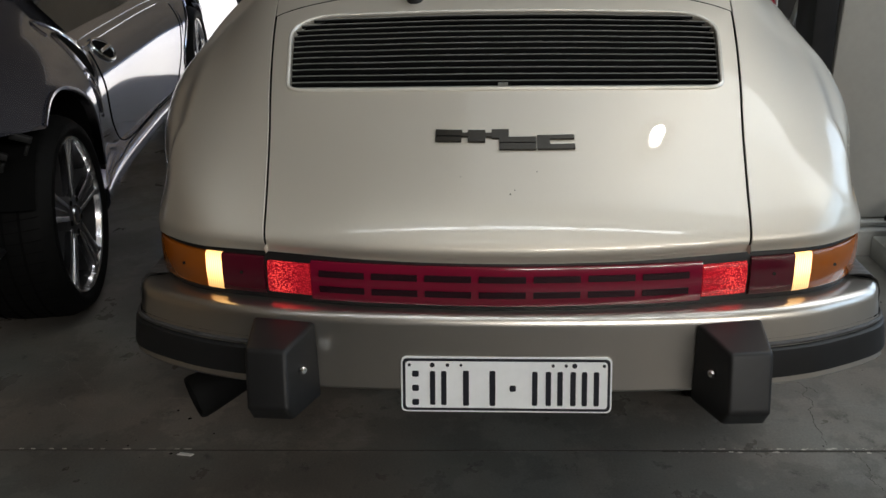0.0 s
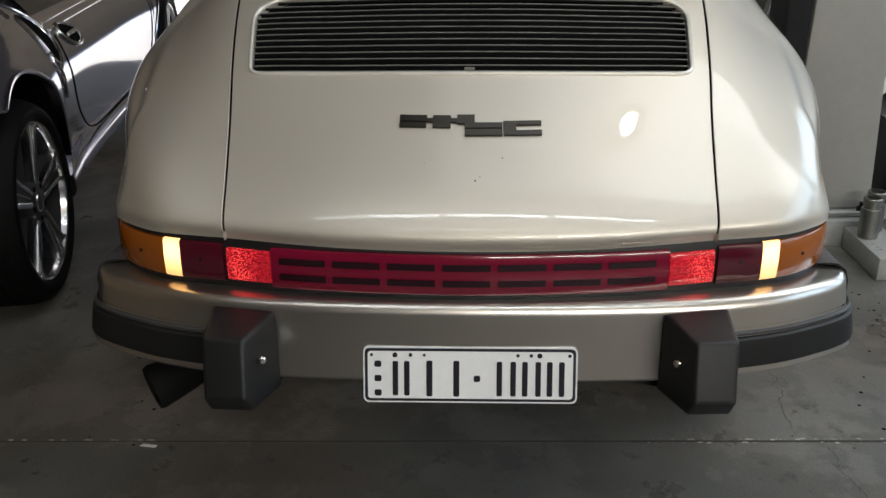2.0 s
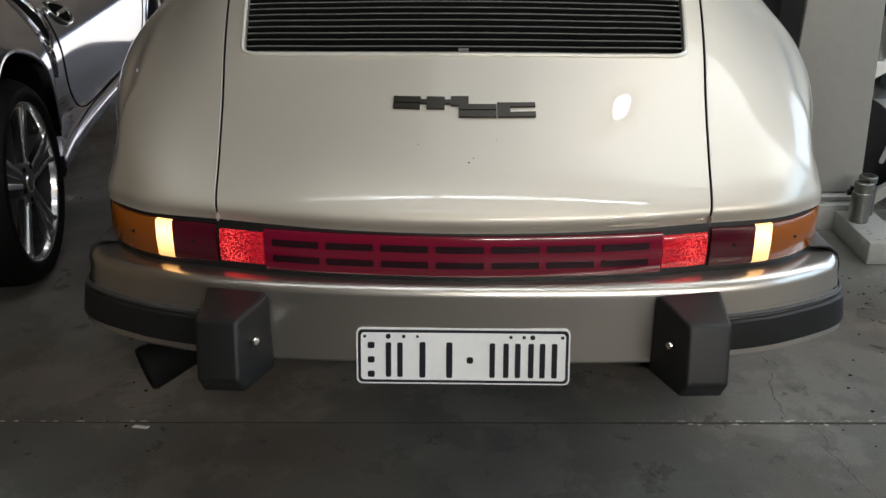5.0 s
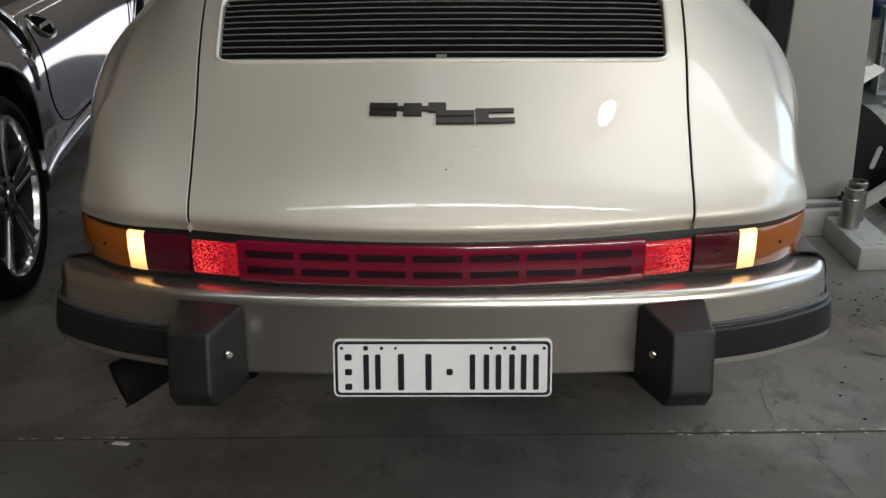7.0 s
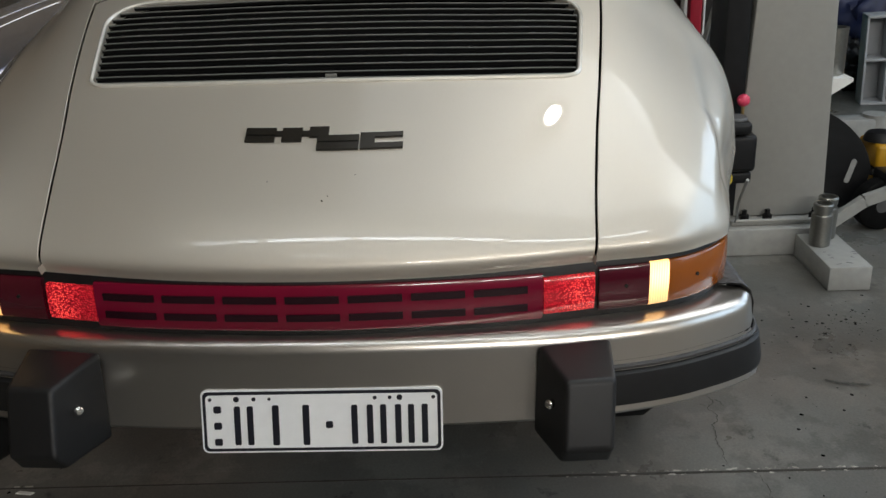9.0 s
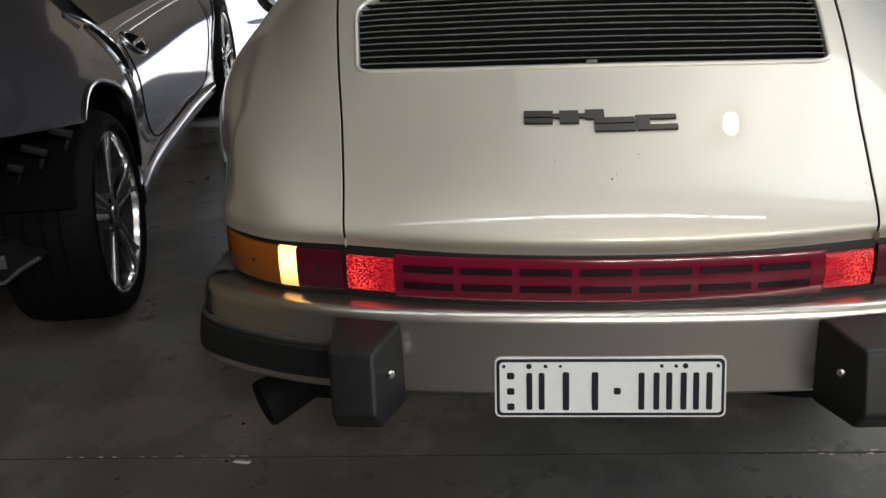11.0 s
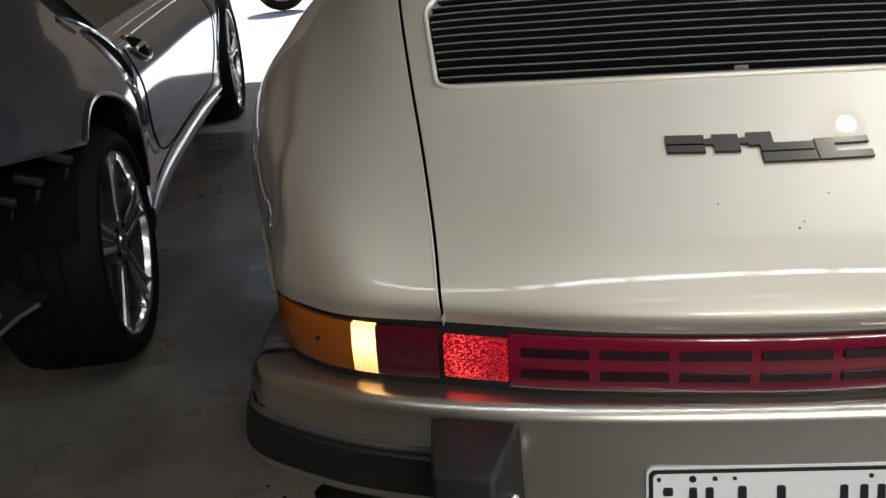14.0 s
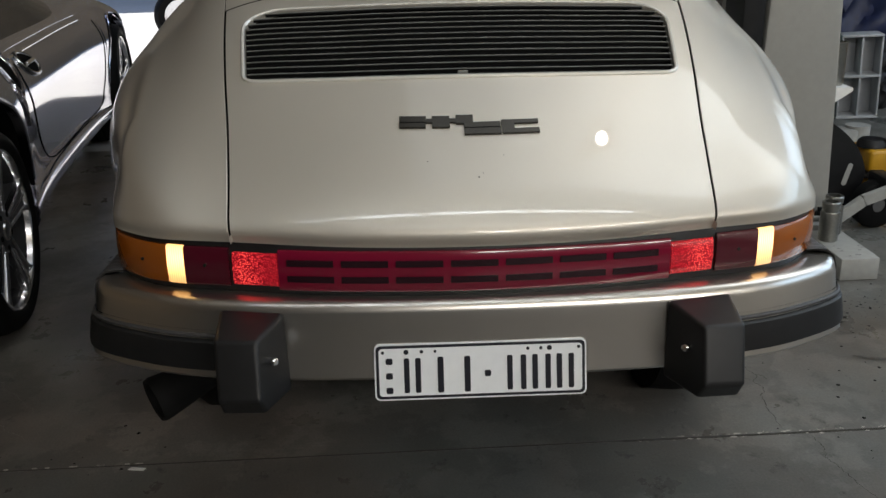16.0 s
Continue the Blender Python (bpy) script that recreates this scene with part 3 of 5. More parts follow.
def bumper_shell():
    return [(-0.075, 0.664), (-0.04, 0.6615), (-0.008, 0.659), (0.002, 0.6555), (0.0085, 0.6485), (0.0115, 0.639), (0.0135, 0.62), (0.031, 0.540), (0.034, 0.526), (0.028, 0.519), (-0.03, 0.517), (-0.05, 0.53)]


bumper = part("bumper", band(BUMP, -0.7025, 0.7025, bumper_shell(), 110), M["bumper_shade_paint"], car, "painted bumper with rounded upper edge")
for side in (-1, 1):
    lo, hi = sorted((side * 0.44, side * 0.7055))
    part("rubbing_strip", band(BUMP, lo, hi, [(0.0, 0.5915), (0.022, 0.5905), (0.0275, 0.586), (0.035, 0.542), (0.034, 0.536), (0.02, 0.535)], 50), M["rubber"], bumper, "black rubber rubbing strip")
    part("strip_seal", band(BUMP, lo, hi, [(0.0, 0.6065), (0.0165, 0.6065), (0.0165, 0.6015), (0.0, 0.6015)], 50), M["void"], bumper)
    part("trim_lip", band(BUMP, lo, hi, [(0.0, 0.6010), (0.0195, 0.6005), (0.0230, 0.5975), (0.0228, 0.5935), (0.0195, 0.5925), (0.0, 0.5925)], 50), M["bellows"], bumper, "thin grey lip above the rubbing strip")
    s = side
    # bumper guard
    v = {"A": (0.337, 0.022, 0.644), "B": (0.448, 0.022, 0.655), "C": (0.369, -0.088, 0.641), "D": (0.443, -0.076, 0.638), "E": (0.364, -0.124, 0.548), "F": (0.437, -0.116, 0.546),
         "G": (0.330, 0.0, 0.505), "I": (0.442, 0.01, 0.505), "J": (0.360, -0.10, 0.515), "K": (0.434, -0.095, 0.513)}
    bm = bmesh.new()
    vv = {k: bm.verts.new((s * x, y, z)) for k, (x, y, z) in v.items()}
    for f in ("ABDC", "CDFE", "EFKJ", "JKIG", "ACEJG", "BIKFD", "AGIB"):
        bm.faces.new([vv[c] for c in f])
    bmesh.ops.recalc_face_normals(bm, faces=bm.faces)
    bmesh.ops.bevel(bm, geom=list(bm.edges), offset=0.0085, segments=4, profile=0.6, affect="EDGES")
    guard = part("bumper_guard", bm, M["rubber"], car, "black rubber bumper guard with sloped top")
    part("guard_bolt", lathe([(0.0, 0.005), (0.0045, 0.0045), (0.007, 0.0015), (0.007, -0.01)], look((s * 0.348, -0.062, 0.590), (s * 0.348 + s * 0.03, -0.03, 0.584)), 16), M["chrome"], guard, "small chrome bolt head")
    # concertina bellows at the bumper's end
    rows = []
    for k in range(71):
        y = 0.184 + 0.14 * k / 70
        w = 0.0075 * (0.5 + 0.5 * math.cos(k * math.pi * 2 / 10))
        prof = [(0.58, 0.664), (0.672, 0.664 + w), (0.694, 0.662 + w), (0.706 + 0.5 * w, 0.652 + 0.6 * w), (0.709 + w, 0.635), (0.710 + w, 0.57), (0.67, 0.55)]
        rows.append([(s * x, y, z) for x, z in prof])
    part("bellows", sheet(rows)[0], M["bellows"], bumper, "black rubber bellows at the bumper's end")

# lower apron, near-black with the shade under the bumper put in; exhaust
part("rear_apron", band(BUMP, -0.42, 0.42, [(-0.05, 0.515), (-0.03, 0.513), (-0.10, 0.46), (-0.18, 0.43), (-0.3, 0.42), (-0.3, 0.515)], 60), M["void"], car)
ex = look((-0.615, 0.12, 0.425), (-0.415, 0.26, 0.475)) @ pose(0, 0, 0, 180, 0, 0)
bm = lathe([(0.027, 0.10), (0.038, 0.002), (0.043, 0.0), (0.0455, 0.008), (0.042, 0.04), (0.035, 0.09), (0.028, 0.14), (0.028, 0.42)], ex, 28)
part("exhaust_pipe", bm, M["void_metal"], car, "blackened flared exhaust pipe below the bumper")

# ---- number plate ----
tilt = math.atan2(0.023, 0.096)
PL = CAR @ Matrix.Translation((0.003, -0.012, 0.537)) @ Matrix.Rotation(-tilt, 4, "X")
plate = thing("number_plate", "white number plate with black border and dark bars", "number plate", PL)


def rounded(w, h, r, n=6, cx=0, cz=0):
    out = []
    for ox, oz, a0 in ((w / 2 - r, h / 2 - r, 0), (-w / 2 + r, h / 2 - r, 90), (-w / 2 + r, -h / 2 + r, 180), (w / 2 - r, -h / 2 + r, 270)):
        for i in range(n + 1):
            a = radians(a0 + 90 * i / n)
            out.append((cx + ox + r * math.cos(a), cz + oz + r * math.sin(a)))
    return out


part("plate_edge", prism(rounded(0.374, 0.101, 0.010), 0.0, 0.006), M["plate_white"], plate)
part("plate_border", prism(rounded(0.368, 0.095, 0.008), -0.0012, 0.001), M["plate_ink"], plate)
part("plate_face", prism(rounded(0.358, 0.085, 0.006), -0.0024, 0.0), M["plate_white"], plate)


def mark(x, z, w, h, depth=0.0036):
    return part("plate_bar", prism(rounded(w, h, min(w, h) * 0.25, 3, x, z), -depth, -0.002), M["plate_ink"], plate)


# dark bars in place of the characters
for cx, w in ((-0.1205, 0.030), (-0.071, 0.012), (-0.024, 0.012), (0.063, 0.034), (0.107, 0.033), (0.149, 0.031)):
    if w < 0.02:
        mark(cx, -0.006, 0.0105, 0.064)
    else:
        mark(cx - w / 2 + 0.005, -0.006, 0.0095, 0.062)
        mark(cx + w / 2 - 0.005, -0.006, 0.0095, 0.062)
mark(0.012, -0.006, 0.011, 0.011)
for cz in (0.020, -0.006, -0.032):
    mark(-0.161, cz, 0.012, 0.011)
for cx, r in ((-0.172, 0.0028), (-0.131, 0.0045), (-0.104, 0.0032), (-0.080, 0.0025), (0.083, 0.003), (0.106, 0.003), (0.121, 0.0045), (0.173, 0.003)):
    part("plate_hole", lathe([(0.0, -0.0035), (r, -0.0035), (r, -0.001)], Matrix.Rotation(radians(90), 4, "X") @ Matrix.Diagonal((1, 1, -1, 1)) @ Matrix.Translation((cx, 0.036, 0)), 12), M["plate_ink"], plate)

# ---- the room ----
def structure(name, bm, mat, label, category, smooth=False):
    return tagged(part(name, bm, mat, None, label, smooth), label, category, kind="structure")


X0, X1, Y0, Y1, H = -5.5, 5.6, -6.0, 7.5, 4.3
structure("floor", box(X0 - 0.2, Y0 - 0.2, -0.2, X1 + 0.2, 4.15, 0.0), M["concrete"], "worn grey painted concrete workshop floor", "floor")
# pale tone also carries the brightness of the sunlit floor by the door
bm = box(X0 - 0.2, 4.15, -0.2, 0.9, Y1 + 0.2, 0.0)
structure("floor_apron", bm, M["yard"], "pale concrete apron, brightness by the open door put into its colour", "floor")
structure("floor_back", box(0.9, 4.15, -0.2, X1 + 0.2, Y1 + 0.2, 0.0), M["concrete"], "worn grey painted concrete workshop floor", "floor")
structure("ground", box(-40, Y1 + 0.2, -0.2, 40, 45, -0.01), M["yard"], "sunlit concrete yard outside the open door", "ground")
# unseen wall, tall enough to keep sky out of the coupe's reflections
structure("wall_yard", box(-40, 20, -0.01, 40, 20.4, 6.8), M["brown_wall"], "unseen brown wall added across the yard to block sky", "wall")
structure("ceiling", box(X0 - 0.2, Y0 - 0.2, H, X1 + 0.2, 2.4, H + 0.2), M["ceiling"], "pale workshop ceiling", "ceiling")
# unseen; the ceiling is split here so the coupe's reflections stay dark
structure("ceiling_front", box(X0 - 0.2, 2.4, H, X1 + 0.2, Y1 + 0.2, H + 0.2), M["ceiling_dark"], "unseen front ceiling darkened for the coupe's reflections", "ceiling")
structure("wall_west", box(X0 - 0.2, Y0, 0, X0, Y1, H), M["brown_wall"], "dim brown side wall of the workshop", "wall")


def pierced(axis, at, thick, lo, hi, openings):
    """A wall across x (axis 0) or y (axis 1), with openings (from, to, sill, head)."""
    bm = bmesh.new()

    def slab_box(a, b, z0, z1):
        if axis == 0:
            box(a, at, z0, b, at + thick, z1, bm=bm)
        else:
            box(at, a, z0, at + thick, b, z1, bm=bm)
    edge = lo
    for a, b, z0, z1 in openings:
        slab_box(edge, a, 0, H)
        if z0 > 0:
            slab_box(a, b, 0, z0)
        if z1 < H:
            slab_box(a, b, z1, H)
        edge = b
    slab_box(edge, hi, 0, H)
    return bm


DOOR = (-4.2, -0.75, 0.0, 2.5)
SOUTH = [(0.5 + 1.25 * k, 1.5 + 1.25 * k, 3.25, 3.85) for k in range(4)]
EAST = [(-2.6 + 2.75 * k, -0.2 + 2.75 * k, 1.5, 3.9) for k in range(3)]
structure("wall_north", pierced(0, Y1, 0.2, X0 - 0.2, X1 + 0.2, [DOOR]), M["ceiling_dark"], "front wall with an open roller door", "wall")
structure("wall_south", pierced(0, Y0 - 0.2, 0.2, X0 - 0.2, X1 + 0.2, SOUTH), M["dark_wall"], "rear wall with a row of added high fill windows", "wall")
structure("wall_east", pierced(1, X1, 0.2, Y0, Y1, EAST), M["wall"], "side wall with large high windows", "wall")
n = 0
# rear windows are unseen, added to light the number plate from behind the camera
for a, b, z0, z1 in SOUTH:
    n += 1
    w = thing("window_%d" % n, "unseen high window added as fill light from behind", "window", kind="structure")
    bm = box(a, Y0 - 0.14, z0, b, Y0 - 0.06, z0 + 0.04)
    box(a, Y0 - 0.14, z1 - 0.04, b, Y0 - 0.06, z1, bm=bm)
    box(a, Y0 - 0.14, z0 + 0.04, a + 0.04, Y0 - 0.06, z1 - 0.04, bm=bm)
    box(b - 0.04, Y0 - 0.14, z0 + 0.04, b, Y0 - 0.06, z1 - 0.04, bm=bm)
    part("window_frame", bm, M["grey_steel"], w, smooth=False)
    area("window_light", look(((a + b) / 2, Y0 - 0.03, (z0 + z1) / 2), ((a + b) / 2, Y0 + 2, (z0 + z1) / 2 - 0.2)), b - a - 0.1, z1 - z0 - 0.1, SOUTH_POWER, (1.0, 0.97, 0.92))
for a, b, z0, z1 in EAST:
    n += 1
    w = thing("window_%d" % n, "large steel framed workshop window", "window", kind="structure")
    bm = box(X1 + 0.06, a, z0, X1 + 0.14, b, z0 + 0.05)
    box(X1 + 0.06, a, z1 - 0.05, X1 + 0.14, b, z1, bm=bm)
    box(X1 + 0.06, a, z0 + 0.05, X1 + 0.14, a + 0.05, z1 - 0.05, bm=bm)
    box(X1 + 0.06, b - 0.05, z0 + 0.05, X1 + 0.14, b, z1 - 0.05, bm=bm)
    part("window_frame", bm, M["grey_steel"], w, smooth=False)
    area("window_light", look((X1 - 0.03 + 0.06, (a + b) / 2, (z0 + z1) / 2), (X1 - 2, (a + b) / 2, (z0 + z1) / 2 - 0.3)), b - a - 0.12, z1 - z0 - 0.12, EAST_POWER, (0.74, 0.89, 1.0))

# joint across the floor, with chipped pale edges, and cracks
bm = box(X0, 0.5795, 0.0, 0.42, 0.583, 0.0012)
box(0.42, 0.5765, 0.0, X1, 0.5835, 0.0015, bm=bm)
tagged(part("floor_joint", bm, M["joint_fill"], None, "dark joint across the concrete floor", False), "dark joint across the concrete floor", "joint", kind="structure")
random.seed(5)


def crack(name, pts, width, mat, label, stray=1.0):
    line = spline(pts, 14)
    rows = []
    for i, (x, y) in enumerate(line):
        ahead, behind = line[min(i + 1, len(line) - 1)], line[max(i - 1, 0)]
        d = (ahead - behind) / (np.linalg.norm(ahead - behind) + 1e-9)
        j = stray * (noise.noise(Vector((x * 23, y * 23, 3))) * 0.012 + noise.noise(Vector((x * 110, y * 110, 5))) * 0.006)
        k = width * (0.35 + 1.1 * abs(noise.noise(Vector((x * 61, y * 61, 9)))))
        end = min(1.0, 4 * i / len(line), 4 * (len(line) - 1 - i) / len(line))
        px, py, k = x - d[1] * j, y + d[0] * j, k * (0.25 + 0.75 * end)
        rows.append([(px - d[1] * k, py + d[0] * k, 0.0025), (px + d[1] * k, py - d[0] * k, 0.0025)])
    return tagged(part(name, sheet(rows)[0], mat, None, label, False), label, "crack", kind="structure")


crack("floor_crack", [(0.862, 0.985), (0.872, 0.945), (0.882, 0.90), (0.868, 0.86), (0.882, 0.825), (0.858, 0.77), (0.848, 0.70), (0.846, 0.64), (0.842, 0.595)], 0.0017, M["joint_fill"], "thin dark crack in the concrete")
crack("floor_crack", [(0.905, 0.568), (0.915, 0.53), (0.905, 0.46), (0.925, 0.36), (0.96, 0.2)], 0.0013, M["joint_fill"], "thin dark crack in the concrete")
crack("floor_crack", [(0.882, 0.905), (0.90, 0.885), (0.905, 0.862)], 0.0022, M["joint_fill"], "short dark crack in the concrete")
for pts, wide in (([(-1.46, 1.13), (-1.39, 1.09), (-1.33, 1.02), (-1.26, 0.95), (-1.19, 0.86)], 0.0011), ([(-1.47, 1.02), (-1.40, 1.03), (-1.33, 1.01)], 0.0009), ([(-1.39, 0.97), (-1.36, 1.04), (-1.35, 1.12)], 0.0009), ([(-1.32, 0.86), (-1.25, 0.80), (-1.15, 0.71)], 0.0008)):
    crack("floor_scratch", pts, wide, M["scratch"], "fine pale scratch in the floor paint")
for pts, wide in (([(1.70, 1.64), (1.76, 1.70), (1.83, 1.79), (1.915, 1.875)], 0.011), ([(1.655, 1.55), (1.68, 1.57), (1.70, 1.59)], 0.008)):
    crack("floor_scuff", pts, wide, M["scuff"], "pale scuffed streak on the floor paint", 0.15)
for pts, wide in (([(1.115, 1.83), (1.15, 1.815), (1.20, 1.80)], 0.022), ([(1.39, 0.80), (1.43, 0.79), (1.47, 0.785)], 0.016), ([(1.22, 0.99), (1.27, 0.965), (1.33, 0.96)], 0.012)):
    crack("floor_stain", pts, wide, M["oil"], "dark oil stain on the floor paint", 0.3)
bm = bmesh.new()
for k in range(120):
    x = 0.46 + 1.15 * random.random() ** 1.2
    s = 0.0015 + 0.006 * random.random() ** 3
    y = 0.587 + random.uniform(-0.002, 0.005) if k % 3 else 0.5735 + random.uniform(-0.004, 0.001)
    bm.faces.new([bm.verts.new((x + s * random.uniform(0.8, 1.9) * math.cos(a), y + s * random.uniform(0.3, 0.8) * math.sin(a), 0.0022)) for a in np.linspace(0, 2 * math.pi, 6, endpoint=False)])
for k in range(14):
    x = -1.3 + 0.5 * random.random()
    box(x, 0.586, 0.0004, x + 0.012, 0.589, 0.002, bm=bm)
tagged(part("joint_chips", bm, M["chip"], None, "pale chipped edge along the floor joint", False), "pale chipped edge along the floor joint", "chips", kind="stuff")
tagged(part("paint_fleck", prism([(-0.845, 0.560), (-0.805, 0.553), (-0.800, 0.562), (-0.838, 0.569)], 0.0005, 0.003, place=lambda x, y, z: (x, z, y)), M["white_paint"], None, "white paint fleck on the floor", False), "white paint fleck on the floor", "paint mark")
tagged(part("leaf", prism([(1.50, 1.075), (1.522, 1.062), (1.545, 1.073), (1.53, 1.092), (1.508, 1.092)], 0.0005, 0.004, place=lambda x, y, z: (x, z, y)), M["card"], None, "small dry yellow leaf on the floor", False), "small dry yellow leaf on the floor", "leaf")

# translucent roof strips, broken by the purlins: across the bay behind the car, and to the right of it with graded
# panes added over the lid
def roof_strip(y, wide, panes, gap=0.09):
    """One strip of roof light; panes are (from x, to x, watts per square metre)."""
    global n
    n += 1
    strip = thing("window_%d" % n, "unseen translucent light strip in the ceiling", "skylight", kind="structure")
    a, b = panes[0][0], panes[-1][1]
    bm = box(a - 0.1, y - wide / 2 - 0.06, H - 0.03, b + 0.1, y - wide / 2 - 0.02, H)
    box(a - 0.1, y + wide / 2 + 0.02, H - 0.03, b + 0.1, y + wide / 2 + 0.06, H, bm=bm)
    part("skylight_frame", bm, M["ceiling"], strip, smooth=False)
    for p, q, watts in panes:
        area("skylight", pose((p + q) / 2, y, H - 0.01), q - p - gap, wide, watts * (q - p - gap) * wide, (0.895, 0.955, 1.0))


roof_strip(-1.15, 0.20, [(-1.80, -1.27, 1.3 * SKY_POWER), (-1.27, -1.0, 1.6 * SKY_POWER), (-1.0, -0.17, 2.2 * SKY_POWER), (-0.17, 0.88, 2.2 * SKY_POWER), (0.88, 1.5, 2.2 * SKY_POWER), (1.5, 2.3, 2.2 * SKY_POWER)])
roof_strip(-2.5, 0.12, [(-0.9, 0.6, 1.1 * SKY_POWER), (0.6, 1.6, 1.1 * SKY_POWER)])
# dim panes up to x = 1.8 are added fill, graded over the lid
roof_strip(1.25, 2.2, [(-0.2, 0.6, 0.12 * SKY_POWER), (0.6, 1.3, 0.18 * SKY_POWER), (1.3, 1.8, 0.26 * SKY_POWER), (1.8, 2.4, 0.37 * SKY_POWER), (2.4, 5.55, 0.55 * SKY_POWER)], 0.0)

# ---- round lamp over the car's tail ----
LAMP_AT = (0.82, 0.83, 2.4)
lamp = thing("bay_lamp", "round white work lamp hung on a rod over the car", "lamp", pose(*LAMP_AT))
part("shade", lathe([(0.02, 0.35), (0.05, 0.33), (0.06, 0.2), (0.085, 0.02), (0.088, 0.0), (0.082, 0.0), (0.06, 0.1)], Matrix(), 40), M["lift"], lamp)
part("glowing_lens", lathe([(0.0, 0.012), (0.02, 0.012), (0.03, 0.02)], Matrix(), 40), M["lamp_glow"], lamp)
part("rod", tube((0, 0, 0.34), (0, 0, H - LAMP_AT[2]), 0.008, sides=10), M["lift"], lamp)
area("bay_light", pose(LAMP_AT[0], LAMP_AT[1], LAMP_AT[2] - 0.01), 0.07, 0.07, LAMP_POWER, (1, 0.95, 0.87), "DISK")

# grit and drips on the floor to the right of the car
random.seed(11)
bm = bmesh.new()
spots = [(1.42, 1.32, 0.2, 90), (1.10, 1.15, 0.4, 24), (1.35, 0.8, 0.4, 16), (-0.95, 0.5, 0.3, 10), (1.15, 0.45, 0.3, 12), (1.75, 1.2, 0.4, 20)]
for cx, cy, spread, count in spots:
    for k in range(count):
        x, y = random.gauss(cx, spread * 0.5), random.gauss(cy, spread * 0.4)
        r = 0.0012 + 0.0035 * random.random() ** 3
        e = [bm.verts.new((x + r * (1 + 0.6 * random.random()) * math.cos(a), y + r * (1 + 0.5 * random.random()) * math.sin(a), 0.0012)) for a in np.linspace(0, 2 * math.pi, 7, endpoint=False)]
        bm.faces.new(e)
tagged(part("floor_grit", bm, M["void"], None, "dark grit and drips on the concrete floor", False), "dark grit and drips on the concrete floor", "grit", kind="stuff")

# ---- the two-post lift ----
lift = thing("vehicle_lift", "grey painted two-post vehicle lift column bolted to its base", "vehicle lift")
part("base_beam", box(0.80, 1.905, 0.0, 1.592, 2.34, 0.105, 0.006), M["lift"], lift)
part("base_leg", box(1.448, 1.575, 0.0, 1.590, 1.902, 0.085, 0.005), M["lift"], lift)
bm = box(1.262, 1.99, 0.125, 1.545, 2.28, 3.4, 0.012)
for v in bm.verts:
    if v.co.z < 0.2:
        v.co.x += -0.03 if v.co.x < 1.4 else 0.03
    else:
        v.co.x += 0.19 * (0.5 if v.co.x < 1.4 else -0.5)
part("column", bm, M["column"], lift)
part("foot_plate", box(1.225, 1.945, 0.106, 1.585, 2.325, 0.122, 0.003), M["lift"], lift)
part("lip", rod([(1.19, 1.70, 0.36), (1.205, 1.82, 0.24), (1.235, 1.935, 0.128), (1.58, 1.935, 0.128)], 0.006), M["lift"], lift)
for x in (1.275, 1.36, 1.53):
    b = part("anchor_bolt", tube((x, 1.965, 0.122), (x, 1.965, 0.142), 0.017, sides=6), M["black_gloss"], lift, smooth=False)
    part("bolt_stud", tube((x, 1.965, 0.142), (x, 1.965, 0.160), 0.009, sides=12), M["black_gloss"], b)
# side bracket
bm = bmesh.new()
pts = [(1.546, 0.612), (1.664, 0.612), (1.664, 0.600), (1.546, 0.525)]
prism(pts, 2.08, 2.26, bm)
part("bracket", bm, M["white_paint"], lift, "small white painted bracket", smooth=False)
# lift arm block with its lever
arm = thing("lift_carriage", "black lift carriage with a pink lever knob", "lift carriage")
part("carriage_block", box(1.02, 1.86, 0.335, 1.268, 1.975, 0.470, 0.018, 3), M["black_satin"], arm)
part("carriage_top", box(0.98, 1.84, 0.474, 1.240, 1.985, 0.520, 0.015, 3), M["black_satin"], arm)
part("carriage_foot", box(1.04, 1.88, 0.288, 1.262, 1.98, 0.332, 0.012, 3), M["black_satin"], arm)
part("carriage_rail", box(1.165, 1.99, 0.126, 1.25, 2.2, 2.4, 0.01), M["black_satin"], arm)
part("round_pad", lathe([(0.0, 0.012), (0.04, 0.011), (0.046, 0.004), (0.046, 0.0)], pose(1.19, 1.90, 0.520), 28), M["rubber_grey"], arm)
lev = part("lever", tube((1.232, 1.95, 0.515), (1.232, 1.95, 0.555), 0.006, sides=12), M["brass"], arm)
bm = bmesh.new()
bmesh.ops.create_uvsphere(bm, u_segments=28, v_segments=18, radius=0.0225, matrix=Matrix.Translation((1.232, 1.95, 0.574)))
part("knob", bm, M["pink"], lev, "pink ball knob")
# yellow safety hook with its cable
hook = thing("yellow_hook", "bent yellow painted handle beside the lift column", "handle")
part("bent_bar", rod(spline([(1.03, 1.86, 0.332), (1.14, 1.85, 0.345), (1.175, 1.85, 0.325), (1.165, 1.85, 0.302), (1.10, 1.86, 0.288), (1.02, 1.87, 0.284)], 6), 0.0095, 10), M["hook"], hook)
part("cable", rod(spline([(1.12, 1.84, 0.288), (1.05, 1.82, 0.275), (0.97, 1.80, 0.235), (0.9, 1.80, 0.2)], 6), 0.005), M["rubber"], hook)

